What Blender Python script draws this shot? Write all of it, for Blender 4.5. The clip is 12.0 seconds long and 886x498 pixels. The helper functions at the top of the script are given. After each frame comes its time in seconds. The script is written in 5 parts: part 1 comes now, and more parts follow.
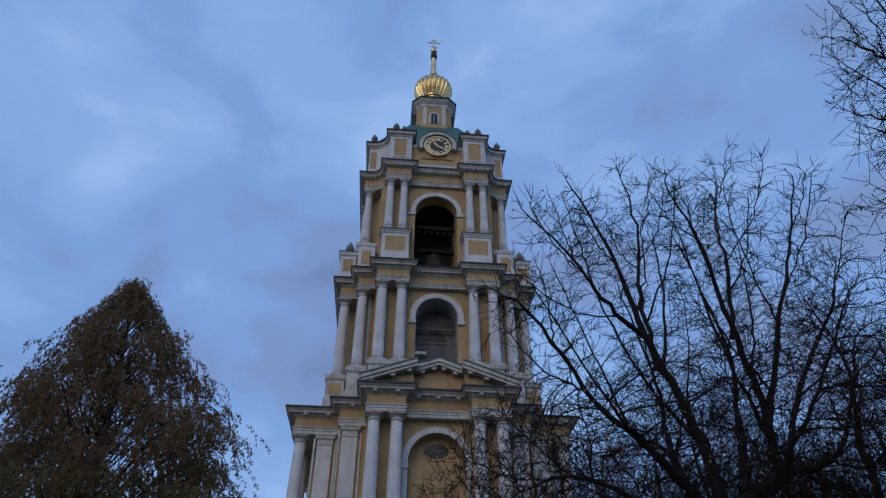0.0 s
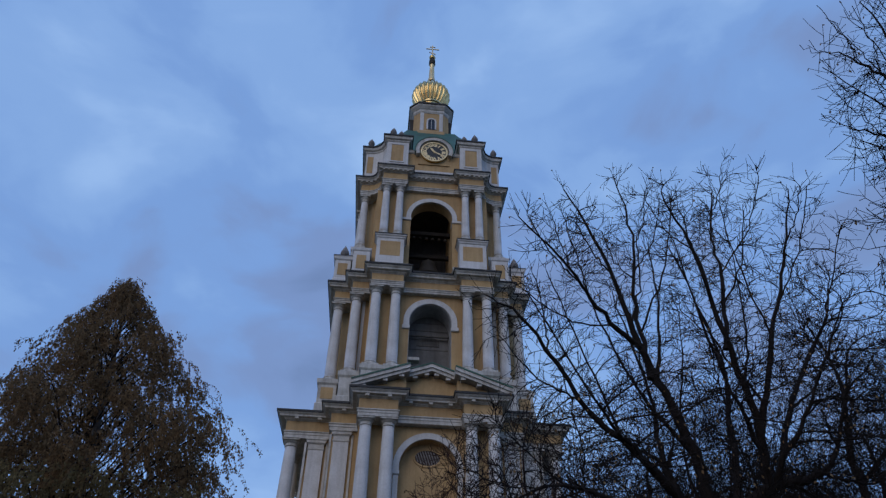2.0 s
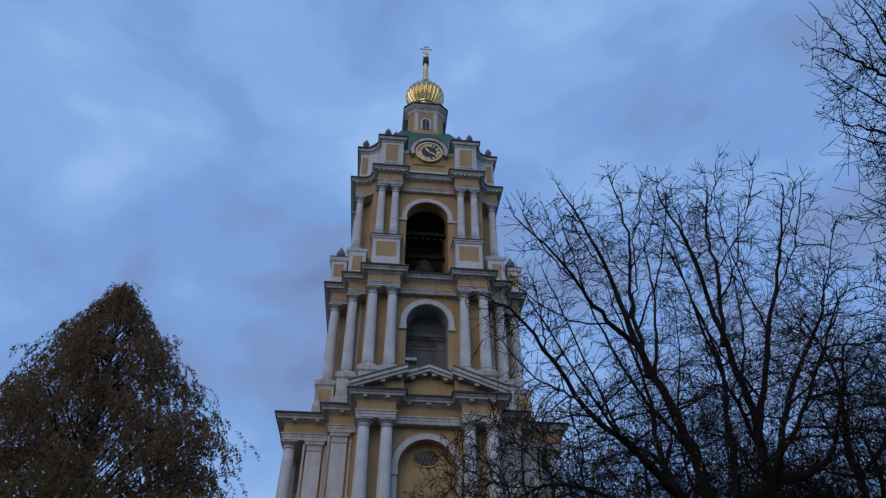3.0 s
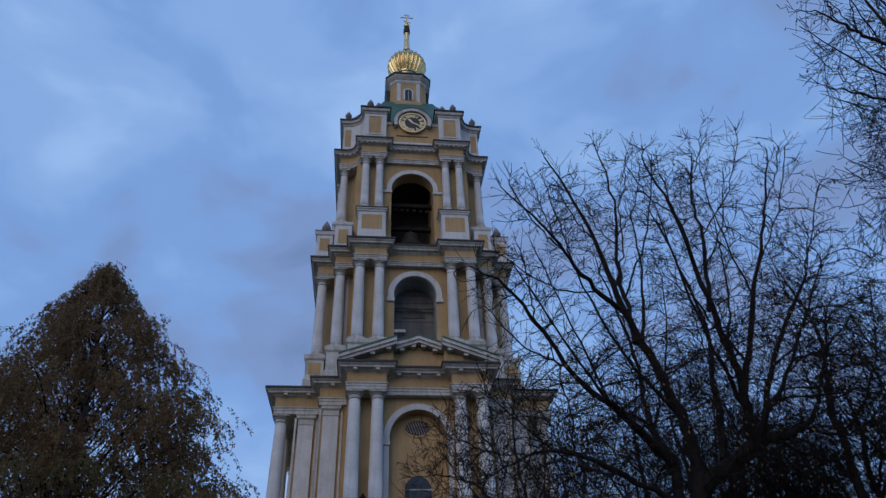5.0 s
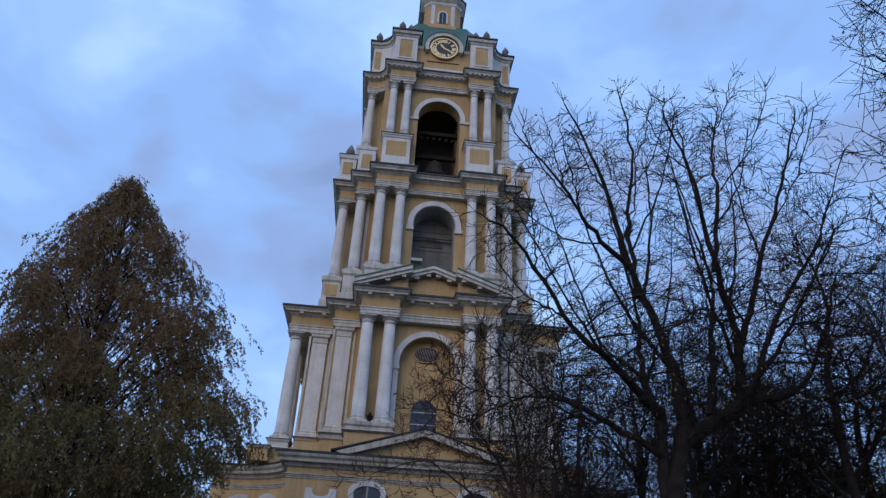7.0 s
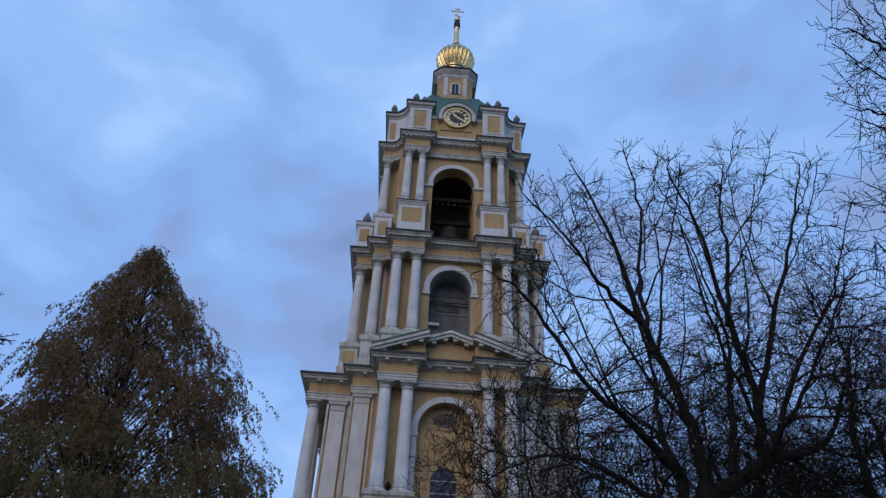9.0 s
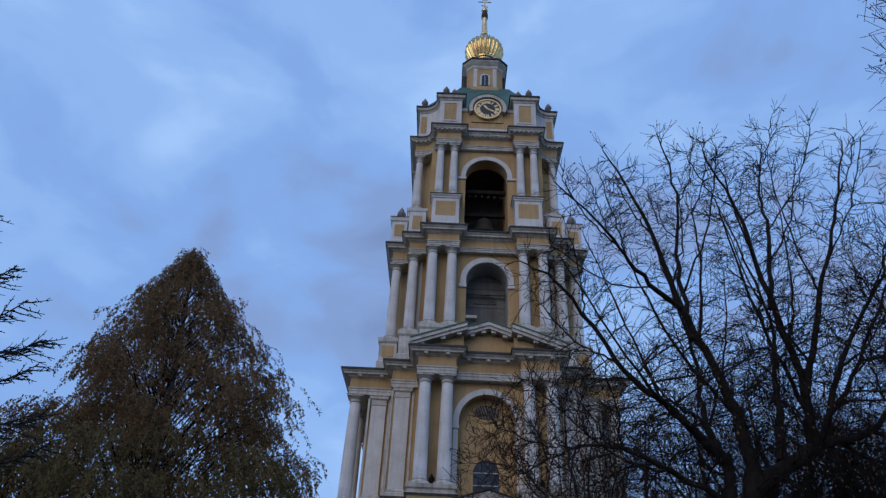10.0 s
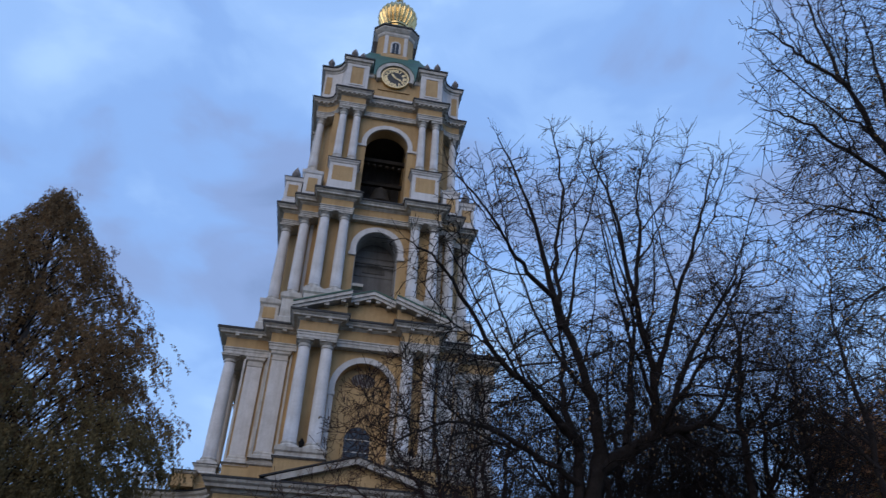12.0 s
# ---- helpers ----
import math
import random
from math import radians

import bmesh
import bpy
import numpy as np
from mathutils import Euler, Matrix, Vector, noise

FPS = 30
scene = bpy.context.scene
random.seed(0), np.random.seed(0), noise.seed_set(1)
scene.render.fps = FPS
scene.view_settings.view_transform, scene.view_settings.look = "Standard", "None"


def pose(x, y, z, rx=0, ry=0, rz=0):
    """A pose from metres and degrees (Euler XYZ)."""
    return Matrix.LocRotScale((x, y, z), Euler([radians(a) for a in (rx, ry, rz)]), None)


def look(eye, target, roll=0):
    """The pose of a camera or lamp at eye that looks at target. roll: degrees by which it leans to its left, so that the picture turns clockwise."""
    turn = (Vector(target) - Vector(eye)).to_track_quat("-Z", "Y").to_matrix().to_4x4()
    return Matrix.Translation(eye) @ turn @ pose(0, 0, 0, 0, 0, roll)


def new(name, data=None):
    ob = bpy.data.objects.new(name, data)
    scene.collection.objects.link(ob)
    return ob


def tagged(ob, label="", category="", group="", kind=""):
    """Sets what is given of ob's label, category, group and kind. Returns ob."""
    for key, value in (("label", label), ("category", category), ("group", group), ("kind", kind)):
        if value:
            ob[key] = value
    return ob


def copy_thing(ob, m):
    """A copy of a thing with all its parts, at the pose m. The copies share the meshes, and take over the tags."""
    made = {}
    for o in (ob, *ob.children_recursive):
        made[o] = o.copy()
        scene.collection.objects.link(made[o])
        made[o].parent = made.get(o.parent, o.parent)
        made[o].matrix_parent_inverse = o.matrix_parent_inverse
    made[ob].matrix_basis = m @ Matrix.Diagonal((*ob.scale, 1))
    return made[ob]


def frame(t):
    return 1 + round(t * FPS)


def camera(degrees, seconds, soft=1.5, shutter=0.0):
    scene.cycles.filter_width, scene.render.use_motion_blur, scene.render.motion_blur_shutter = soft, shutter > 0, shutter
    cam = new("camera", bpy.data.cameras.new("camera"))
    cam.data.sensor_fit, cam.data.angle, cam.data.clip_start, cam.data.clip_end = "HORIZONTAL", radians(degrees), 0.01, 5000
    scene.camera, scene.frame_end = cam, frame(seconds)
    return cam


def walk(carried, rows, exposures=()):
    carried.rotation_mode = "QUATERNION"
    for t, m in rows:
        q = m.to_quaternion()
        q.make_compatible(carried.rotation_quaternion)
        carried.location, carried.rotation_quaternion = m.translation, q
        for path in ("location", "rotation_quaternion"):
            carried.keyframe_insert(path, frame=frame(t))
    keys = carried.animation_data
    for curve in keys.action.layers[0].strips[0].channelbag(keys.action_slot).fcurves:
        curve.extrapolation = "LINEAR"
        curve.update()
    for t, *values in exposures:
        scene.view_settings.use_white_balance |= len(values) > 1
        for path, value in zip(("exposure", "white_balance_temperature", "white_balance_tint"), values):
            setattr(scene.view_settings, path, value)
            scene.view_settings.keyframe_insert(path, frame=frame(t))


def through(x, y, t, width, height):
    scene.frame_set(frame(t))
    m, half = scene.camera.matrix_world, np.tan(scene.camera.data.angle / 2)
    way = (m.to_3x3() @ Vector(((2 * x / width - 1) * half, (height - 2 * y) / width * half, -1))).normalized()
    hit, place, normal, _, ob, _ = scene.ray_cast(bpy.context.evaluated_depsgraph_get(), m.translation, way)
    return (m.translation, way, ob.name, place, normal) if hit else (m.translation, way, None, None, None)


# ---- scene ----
cam = camera(67.03, 12.0, soft=1.3, shutter=0.4)
PATH = [
    (0.0, pose(0.000, -54.020, 1.600, 127.360, -0.170, -1.490)),
    (0.5, pose(-0.025, -54.045, 1.615, 127.504, -0.105, -1.552)),
    (1.0, pose(-0.035, -54.041, 1.607, 127.706, -0.366, -1.853)),
    (1.5, pose(-0.036, -54.041, 1.596, 127.808, -0.542, -2.140)),
    (2.0, pose(-0.052, -54.025, 1.595, 127.878, -0.730, -2.538)),
    (2.5, pose(-0.047, -54.019, 1.619, 127.871, -0.452, -2.505)),
    (4.5, pose(-0.089, -54.042, 1.619, 127.382, 1.222, -2.005)),
    (5.0, pose(-0.089, -54.016, 1.672, 125.354, 1.880, -2.511)),
    (5.5, pose(0.002, -53.983, 1.677, 124.107, 2.735, -6.404)),
    (6.0, pose(0.041, -54.011, 1.685, 121.881, 1.579, -8.745)),
    (6.5, pose(0.243, -54.194, 1.774, 120.348, 0.361, -9.356)),
    (7.0, pose(0.367, -54.373, 1.924, 119.057, -2.650, -2.759)),
    (7.5, pose(0.327, -54.318, 1.881, 120.817, -1.951, -2.080)),
    (7.7, pose(0.306, -54.260, 1.790, 123.919, -1.619, -1.842)),
    (9.3, pose(0.613, -54.552, 1.646, 124.639, -3.259, -0.024)),
    (9.5, pose(0.641, -54.543, 1.654, 124.497, -3.617, 1.761)),
    (10.0, pose(0.608, -54.513, 1.649, 123.897, -2.529, 2.880)),
    (10.5, pose(0.575, -54.403, 1.677, 123.558, 0.070, -0.669)),
    (11.0, pose(0.539, -54.449, 1.716, 123.109, 0.374, -10.892)),
    (11.5, pose(0.569, -54.513, 1.753, 122.605, -0.312, -10.583)),
    (12.0, pose(0.791, -54.691, 1.730, 121.707, -2.384, -7.792)),
]
walk(cam, PATH, [(0.0, -0.05, 6620, 10), (5.5, -0.03, 6640, 10), (6.0, 0.06, 6740, 10), (6.5, 0.3, 6850, 10), (7.0, 0.5, 6950, 10), (7.7, 0.53, 6920, 10), (9.5, 0.2, 6730, 10), (10.0, 0.18, 6740, 10), (11.0, 0.24, 6800, 10), (12.0, 0.4, 6900, 10)])

world = bpy.data.worlds.new("world")
scene.world = world
world.use_nodes = True


def sky():
    """Evening sky under broken cloud: a clear Nishita dome seen through two layers of cloud noise."""
    nt = world.node_tree
    nd, ln = nt.nodes, nt.links
    nd.clear()
    out, bg = nd.new("ShaderNodeOutputWorld"), nd.new("ShaderNodeBackground")
    air = nd.new("ShaderNodeTexSky")
    air.sky_type, air.sun_disc = "NISHITA", False
    air.sun_elevation, air.sun_rotation = radians(14), radians(205)
    tc, mp = nd.new("ShaderNodeTexCoord"), nd.new("ShaderNodeMapping")
    mp.inputs["Location"].default_value = CLOUD_SHIFT
    mp.inputs["Scale"].default_value = (1.0, 1.0, 1.7)
    ln.new(tc.outputs["Generated"], mp.inputs["Vector"])
    big, small = nd.new("ShaderNodeTexNoise"), nd.new("ShaderNodeTexNoise")
    for n, s, d, r in ((big, 1.7, 3, 0.4), (small, 5.0, 5, 0.5)):
        ln.new(mp.outputs[0], n.inputs["Vector"])
        n.inputs["Scale"].default_value, n.inputs["Detail"].default_value, n.inputs["Roughness"].default_value = s, d, r
        n.inputs["Distortion"].default_value = 0.35
    add = nd.new("ShaderNodeMath")
    add.operation = "MULTIPLY_ADD"
    add.inputs[1].default_value = 0.52
    ln.new(small.outputs["Fac"], add.inputs[0])
    ln.new(big.outputs["Fac"], add.inputs[2])
    # cloud lies heavier to the west of the tower, and thins out to the east
    total = add.outputs[0]
    for way, lo, hi, weight in CLOUD_BANKS:
        dot, mr, plus = nd.new("ShaderNodeVectorMath"), nd.new("ShaderNodeMapRange"), nd.new("ShaderNodeMath")
        dot.operation, plus.operation, mr.interpolation_type = "DOT_PRODUCT", "ADD", "SMOOTHERSTEP"
        dot.inputs[1].default_value = Vector(way).normalized()
        ln.new(tc.outputs["Generated"], dot.inputs[0])
        ln.new(dot.outputs["Value"], mr.inputs["Value"])
        for key, value in (("From Min", lo), ("From Max", hi), ("To Min", 0.0), ("To Max", weight)):
            mr.inputs[key].default_value = value
        ln.new(total, plus.inputs[0])
        ln.new(mr.outputs[0], plus.inputs[1])
        total = plus.outputs[0]
    ramp = nd.new("ShaderNodeValToRGB")
    ramp.color_ramp.interpolation = "EASE"
    stops = ((0.50, (0.145, 0.230, 0.450)), (0.62, (0.180, 0.285, 0.560)), (0.72, (0.185, 0.345, 0.710)), (0.80, (0.225, 0.400, 0.765)), (0.92, (0.30, 0.49, 0.85)))
    el = ramp.color_ramp.elements
    while len(el) < len(stops):
        el.new(0.5)
    for e, (p, c) in zip(el, stops):
        e.position, e.color = p + 0.035, (*c, 1)
    ln.new(total, ramp.inputs["Fac"])
    dim = nd.new("ShaderNodeMix")
    dim.data_type, dim.blend_type = "RGBA", "ADD"
    dim.inputs[0].default_value = 0.012
    ln.new(ramp.outputs["Color"], dim.inputs[6])
    ln.new(air.outputs["Color"], dim.inputs[7])
    ln.new(dim.outputs[2], bg.inputs["Color"])
    bg.inputs["Strength"].default_value = 1.0
    ln.new(bg.outputs[0], out.inputs["Surface"])


CLOUD_BANKS = (((-0.25, 0.83, 0.49), 0.945, 1.0, -0.20), ((0.50, 0.50, 0.72), 0.82, 1.0, 0.12), ((-0.52, 0.55, 0.66), 0.9, 1.0, 0.10))
CLOUD_SHIFT = (2.15, 0.6, 1.2)
sky()

lamp = bpy.data.lights.new("sun", "SUN")
lamp.energy, lamp.angle, lamp.color = 0.66, radians(50), (1.0, 0.86, 0.74)
sun = new("sun", lamp)
sun.matrix_world = look((-24, -52, 34), (0, 0, 0))


# ---- materials ----
def material(name, base, dark, rough=0.85, scale=0.6, grain=14.0, bump=0.25, metal=0.0, streak=0.0, vary=0.0, shine=0.5):
    """A painted or natural surface: stains at a large scale, grain and relief at a small one, streaks that run down."""
    m = bpy.data.materials.new(name)
    m.use_nodes = True
    nd, ln = m.node_tree.nodes, m.node_tree.links
    bs = nd["Principled BSDF"]
    tc = nd.new("ShaderNodeTexCoord")
    n1, n2 = nd.new("ShaderNodeTexNoise"), nd.new("ShaderNodeTexNoise")
    for n, s, d in ((n1, scale, 7), (n2, grain, 5)):
        ln.new(tc.outputs["Object"], n.inputs["Vector"])
        n.inputs["Scale"].default_value, n.inputs["Detail"].default_value = s, d
        n.inputs["Roughness"].default_value = 0.62
    ramp = nd.new("ShaderNodeValToRGB")
    ramp.color_ramp.elements[0].position, ramp.color_ramp.elements[1].position = 0.34, 0.60
    ramp.color_ramp.elements[0].color, ramp.color_ramp.elements[1].color = (*dark, 1), (*base, 1)
    ln.new(n1.outputs["Fac"], ramp.inputs["Fac"])
    last = ramp.outputs["Color"]
    fine = nd.new("ShaderNodeMix")
    fine.data_type, fine.blend_type = "RGBA", "MULTIPLY"
    fine.inputs[0].default_value = 0.35
    ln.new(last, fine.inputs[6])
    ln.new(n2.outputs["Fac"], fine.inputs[7])
    last = fine.outputs[2]
    if streak:
        mp, n3, r3 = nd.new("ShaderNodeMapping"), nd.new("ShaderNodeTexNoise"), nd.new("ShaderNodeValToRGB")
        mp.inputs["Scale"].default_value = (2.2, 2.2, 0.22)
        ln.new(tc.outputs["Object"], mp.inputs["Vector"])
        ln.new(mp.outputs[0], n3.inputs["Vector"])
        n3.inputs["Scale"].default_value, n3.inputs["Detail"].default_value = 1.6, 6
        r3.color_ramp.elements[0].position, r3.color_ramp.elements[1].position = 0.36, 0.56
        r3.color_ramp.elements[0].color, r3.color_ramp.elements[1].color = (0.55, 0.52, 0.48, 1), (1, 1, 1, 1)
        mix = nd.new("ShaderNodeMix")
        mix.data_type, mix.blend_type = "RGBA", "MULTIPLY"
        mix.inputs[0].default_value = streak
        ln.new(n3.outputs["Fac"], r3.inputs["Fac"])
        ln.new(last, mix.inputs[6])
        ln.new(r3.outputs["Color"], mix.inputs[7])
        last = mix.outputs[2]
    if vary:
        geo, hsv, mr = nd.new("ShaderNodeNewGeometry"), nd.new("ShaderNodeHueSaturation"), nd.new("ShaderNodeMapRange")
        mr.inputs["To Min"].default_value, mr.inputs["To Max"].default_value = 1 - vary, 1 + vary
        ln.new(geo.outputs["Random Per Island"], mr.inputs["Value"])
        ln.new(mr.outputs[0], hsv.inputs["Value"])
        ln.new(last, hsv.inputs["Color"])
        last = hsv.outputs["Color"]
    ln.new(last, bs.inputs["Base Color"])
    rr = nd.new("ShaderNodeMapRange")
    rr.inputs["To Min"].default_value, rr.inputs["To Max"].default_value = max(rough - 0.12, 0.05), min(rough + 0.1, 1)
    ln.new(n2.outputs["Fac"], rr.inputs["Value"])
    ln.new(rr.outputs[0], bs.inputs["Roughness"])
    bs.inputs["Metallic"].default_value, bs.inputs["Specular IOR Level"].default_value = metal, shine
    if bump:
        bp = nd.new("ShaderNodeBump")
        bp.inputs["Strength"].default_value, bp.inputs["Distance"].default_value = bump, 0.02
        ln.new(n2.outputs["Fac"], bp.inputs["Height"])
        ln.new(bp.outputs[0], bs.inputs["Normal"])
    return m


OCHRE = material("ochre_stucco", (0.56, 0.38, 0.185), (0.46, 0.30, 0.145), 0.9, 0.5, 9, 0.3, streak=0.28)
WHITE = material("white_limewash", (0.72, 0.71, 0.70), (0.60, 0.585, 0.565), 0.85, 0.7, 11, 0.25, streak=0.25)
TRIM = material("weathered_white_trim", (0.66, 0.64, 0.60), (0.46, 0.44, 0.40), 0.88, 1.1, 12, 0.3, streak=0.5)
SHEET = material("dark_roof_sheet", (0.03, 0.031, 0.033), (0.018, 0.019, 0.02), 0.7, 0.8, 6, 0.1)
GREEN = material("green_painted_roof", (0.035, 0.13, 0.085), (0.025, 0.085, 0.06), 0.5, 0.7, 5, 0.1)
GOLD = material("gilded_copper", (0.88, 0.66, 0.30), (0.58, 0.38, 0.14), 0.17, 0.9, 8, 0.05, metal=1.0)
BRONZE = material("dark_bronze", (0.05, 0.042, 0.032), (0.03, 0.026, 0.02), 0.75, 2, 12, 0.1, metal=0.3)
BLACK = material("black_enamel", (0.02, 0.02, 0.022), (0.014, 0.014, 0.015), 0.45, 1, 9, 0.02)
OLDWOOD = material("weathered_grey_boards", (0.15, 0.14, 0.125), (0.08, 0.075, 0.07), 0.9, 0.9, 10, 0.3, streak=0.6)
# plaster colour lowered to imitate the deep shade inside the arches
DARKWALL = material("shade_toned_inner_plaster", (0.085, 0.08, 0.078), (0.04, 0.038, 0.036), 0.95, 0.5, 8, 0.3, streak=0.6)
# wood darkened in colour so the beams sink into the belfry's shade
DARKWOOD = material("shade_toned_timber", (0.035, 0.03, 0.026), (0.02, 0.018, 0.016), 0.95, 1.2, 12, 0.3, shine=0.1)
GRILLE = material("rusty_iron", (0.10, 0.075, 0.06), (0.06, 0.045, 0.04), 0.75, 3, 20, 0.2, metal=0.4)
BARK = material("dark_wet_bark", (0.036, 0.030, 0.028), (0.020, 0.017, 0.016), 0.95, 3, 30, 0.6, shine=0.08)
GREYBARK = material("grey_brown_twig_bark", (0.060, 0.047, 0.043), (0.034, 0.027, 0.026), 0.95, 3, 30, 0.5, shine=0.08)
REDBARK = material("reddish_twig_bark", (0.075, 0.046, 0.040), (0.040, 0.026, 0.024), 0.95, 3, 30, 0.5, shine=0.08)
BIRCHBARK = material("pale_birch_bark", (0.16, 0.145, 0.13), (0.04, 0.036, 0.032), 0.85, 2.2, 16, 0.4)


def leaf_material(name, base, other, through=0.45):
    """Thin leaves that let some light through, each a shade of its own."""
    m = bpy.data.materials.new(name)
    m.use_nodes = True
    nd, ln = m.node_tree.nodes, m.node_tree.links
    bs, out = nd["Principled BSDF"], nd["Material Output"]
    geo, tc, n1 = nd.new("ShaderNodeNewGeometry"), nd.new("ShaderNodeTexCoord"), nd.new("ShaderNodeTexNoise")
    ln.new(tc.outputs["Object"], n1.inputs["Vector"])
    n1.inputs["Scale"].default_value, n1.inputs["Detail"].default_value = 0.7, 4
    add = nd.new("ShaderNodeMath")
    add.operation = "MULTIPLY_ADD"
    add.inputs[1].default_value = 0.5
    ln.new(geo.outputs["Random Per Island"], add.inputs[0])
    ln.new(n1.outputs["Fac"], add.inputs[2])
    ramp = nd.new("ShaderNodeValToRGB")
    ramp.color_ramp.elements[0].position, ramp.color_ramp.elements[1].position = 0.5, 1.0
    ramp.color_ramp.elements[0].color, ramp.color_ramp.elements[1].color = (*base, 1), (*other, 1)
    ln.new(add.outputs[0], ramp.inputs["Fac"])
    ln.new(ramp.outputs["Color"], bs.inputs["Base Color"])
    bs.inputs["Roughness"].default_value, bs.inputs["Specular IOR Level"].default_value = 0.8, 0.12
    tr, mix = nd.new("ShaderNodeBsdfTranslucent"), nd.new("ShaderNodeMixShader")
    ln.new(ramp.outputs["Color"], tr.inputs["Color"])
    mix.inputs["Fac"].default_value = through
    ln.new(bs.outputs[0], mix.inputs[1])
    ln.new(tr.outputs[0], mix.inputs[2])
    ln.new(mix.outputs[0], out.inputs["Surface"])
    return m


LEAF_OLIVE = leaf_material("olive_autumn_leaves", (0.150, 0.118, 0.056), (0.210, 0.155, 0.070))
LEAF_RUST = leaf_material("rusty_autumn_leaves", (0.165, 0.110, 0.058), (0.250, 0.150, 0.072))
LEAF_BROWN = leaf_material("brown_autumn_leaves", (0.27, 0.135, 0.075), (0.38, 0.18, 0.09))
LEAF_GREEN = leaf_material("dark_green_leaves", (0.050, 0.076, 0.026), (0.090, 0.110, 0.036))
NEEDLE = material("dark_larch_twigs", (0.030, 0.028, 0.022), (0.016, 0.015, 0.013), 0.9, 2, 20, 0.3)
TURF = material("autumn_turf", (0.060, 0.062, 0.026), (0.055, 0.040, 0.022), 0.95, 0.35, 18, 0.6)
PAVING = material("worn_asphalt", (0.055, 0.054, 0.052), (0.038, 0.037, 0.036), 0.85, 0.5, 25, 0.4)
IRON = material("black_lamp_iron", (0.022, 0.022, 0.024), (0.015, 0.015, 0.016), 0.5, 2, 15, 0.1, metal=0.6)


# ---- mesh helpers ----
def part(name, bm, mat, parent, label="", smooth=False):
    me = bpy.data.meshes.new(name)
    bmesh.ops.recalc_face_normals(bm, faces=bm.faces)
    bm.to_mesh(me)
    bm.free()
    me.materials.append(mat)
    if smooth:
        me.polygons.foreach_set("use_smooth", [True] * len(me.polygons))
    ob = new(name, me)
    ob.parent = parent
    return tagged(ob, label)


def shared(name, me, parent, m):
    """Another object on a mesh that stands already."""
    ob = new(name, me)
    ob.parent = parent
    ob.matrix_basis = m
    return ob


def at(x, y, z):
    return Matrix.Translation((x, y, z))


def loop_of(quarter):
    """The whole outline, counter-clockwise, from the points of one quarter (front middle to side middle)."""
    q = list(quarter)
    a = [(x, -y) for x, y in q]
    b = [(x, y) for x, y in reversed(q)]
    c = [(-x, y) for x, y in q]
    d = [(-x, -y) for x, y in reversed(q)]
    pts = []
    for p in a + b + c + d:
        if not pts or (abs(p[0] - pts[-1][0]) + abs(p[1] - pts[-1][1])) > 1e-6:
            pts.append(p)
    if abs(pts[0][0] - pts[-1][0]) + abs(pts[0][1] - pts[-1][1]) < 1e-6:
        pts.pop()
    clean = []
    for i, p in enumerate(pts):
        u, v = Vector(pts[i - 1]), Vector(pts[(i + 1) % len(pts)])
        e, f = (Vector(p) - u), (v - Vector(p))
        if abs(e.x * f.y - e.y * f.x) > 1e-6:
            clean.append(p)
    return clean


def grown(poly, d):
    """The outline moved outwards by d, with mitred corners."""
    out, n = [], len(poly)
    for i in range(n):
        p, a, b = Vector(poly[i]), Vector(poly[i - 1]), Vector(poly[(i + 1) % n])
        e, f = (p - a).normalized(), (b - p).normalized()
        n1, n2 = Vector((e.y, -e.x)), Vector((f.y, -f.x))
        s = (n1 + n2) / max(1 + n1.dot(n2), 0.3)
        out.append((p.x + s.x * d, p.y + s.y * d))
    return out


def swept(poly, profile, bm=None):
    """A solid whose outline swells and shrinks with the height: profile holds (outwards, z), from below."""
    bm = bm or bmesh.new()
    rings = [[bm.verts.new((x, y, z)) for x, y in grown(poly, d)] for d, z in profile]
    for lo, hi in zip(rings, rings[1:]):
        for i in range(len(lo)):
            j = (i + 1) % len(lo)
            bm.faces.new((lo[i], lo[j], hi[j], hi[i]))
    bm.faces.new(rings[0][::-1])
    bm.faces.new(rings[-1])
    return bm


def box(x0, x1, y0, y1, z0, z1, bm=None, bevel=0.0):
    bm = bm or bmesh.new()
    made = bmesh.ops.create_cube(bm, size=1, matrix=Matrix.LocRotScale(((x0 + x1) / 2, (y0 + y1) / 2, (z0 + z1) / 2), None, (x1 - x0, y1 - y0, z1 - z0)))
    if bevel:
        es = {e for v in made["verts"] for e in v.link_edges}
        bmesh.ops.bevel(bm, geom=list(es), offset=bevel, segments=2, affect="EDGES")
    return bm


def rect(x0, x1, y0, y1):
    return [(x0, y0), (x1, y0), (x1, y1), (x0, y1)]


def turned(profile, n=24, bm=None, m=None, lobes=0, depth=0.0):
    """A turned solid: profile holds (radius, z), from below; lobes gives it ribs."""
    bm = bm or bmesh.new()
    rings = []
    for r, z in profile:
        ring = []
        for i in range(n):
            a = 2 * math.pi * i / n
            k = r * (1 + depth * (abs(math.cos(a * lobes / 2)) - 0.6)) if lobes else r
            v = Vector((k * math.cos(a), k * math.sin(a), z))
            ring.append(bm.verts.new(m @ v if m else v))
        rings.append(ring)
    for lo, hi in zip(rings, rings[1:]):
        for i in range(n):
            j = (i + 1) % n
            bm.faces.new((lo[i], lo[j], hi[j], hi[i]))
    bm.faces.new(rings[0][::-1])
    bm.faces.new(rings[-1])
    return bm


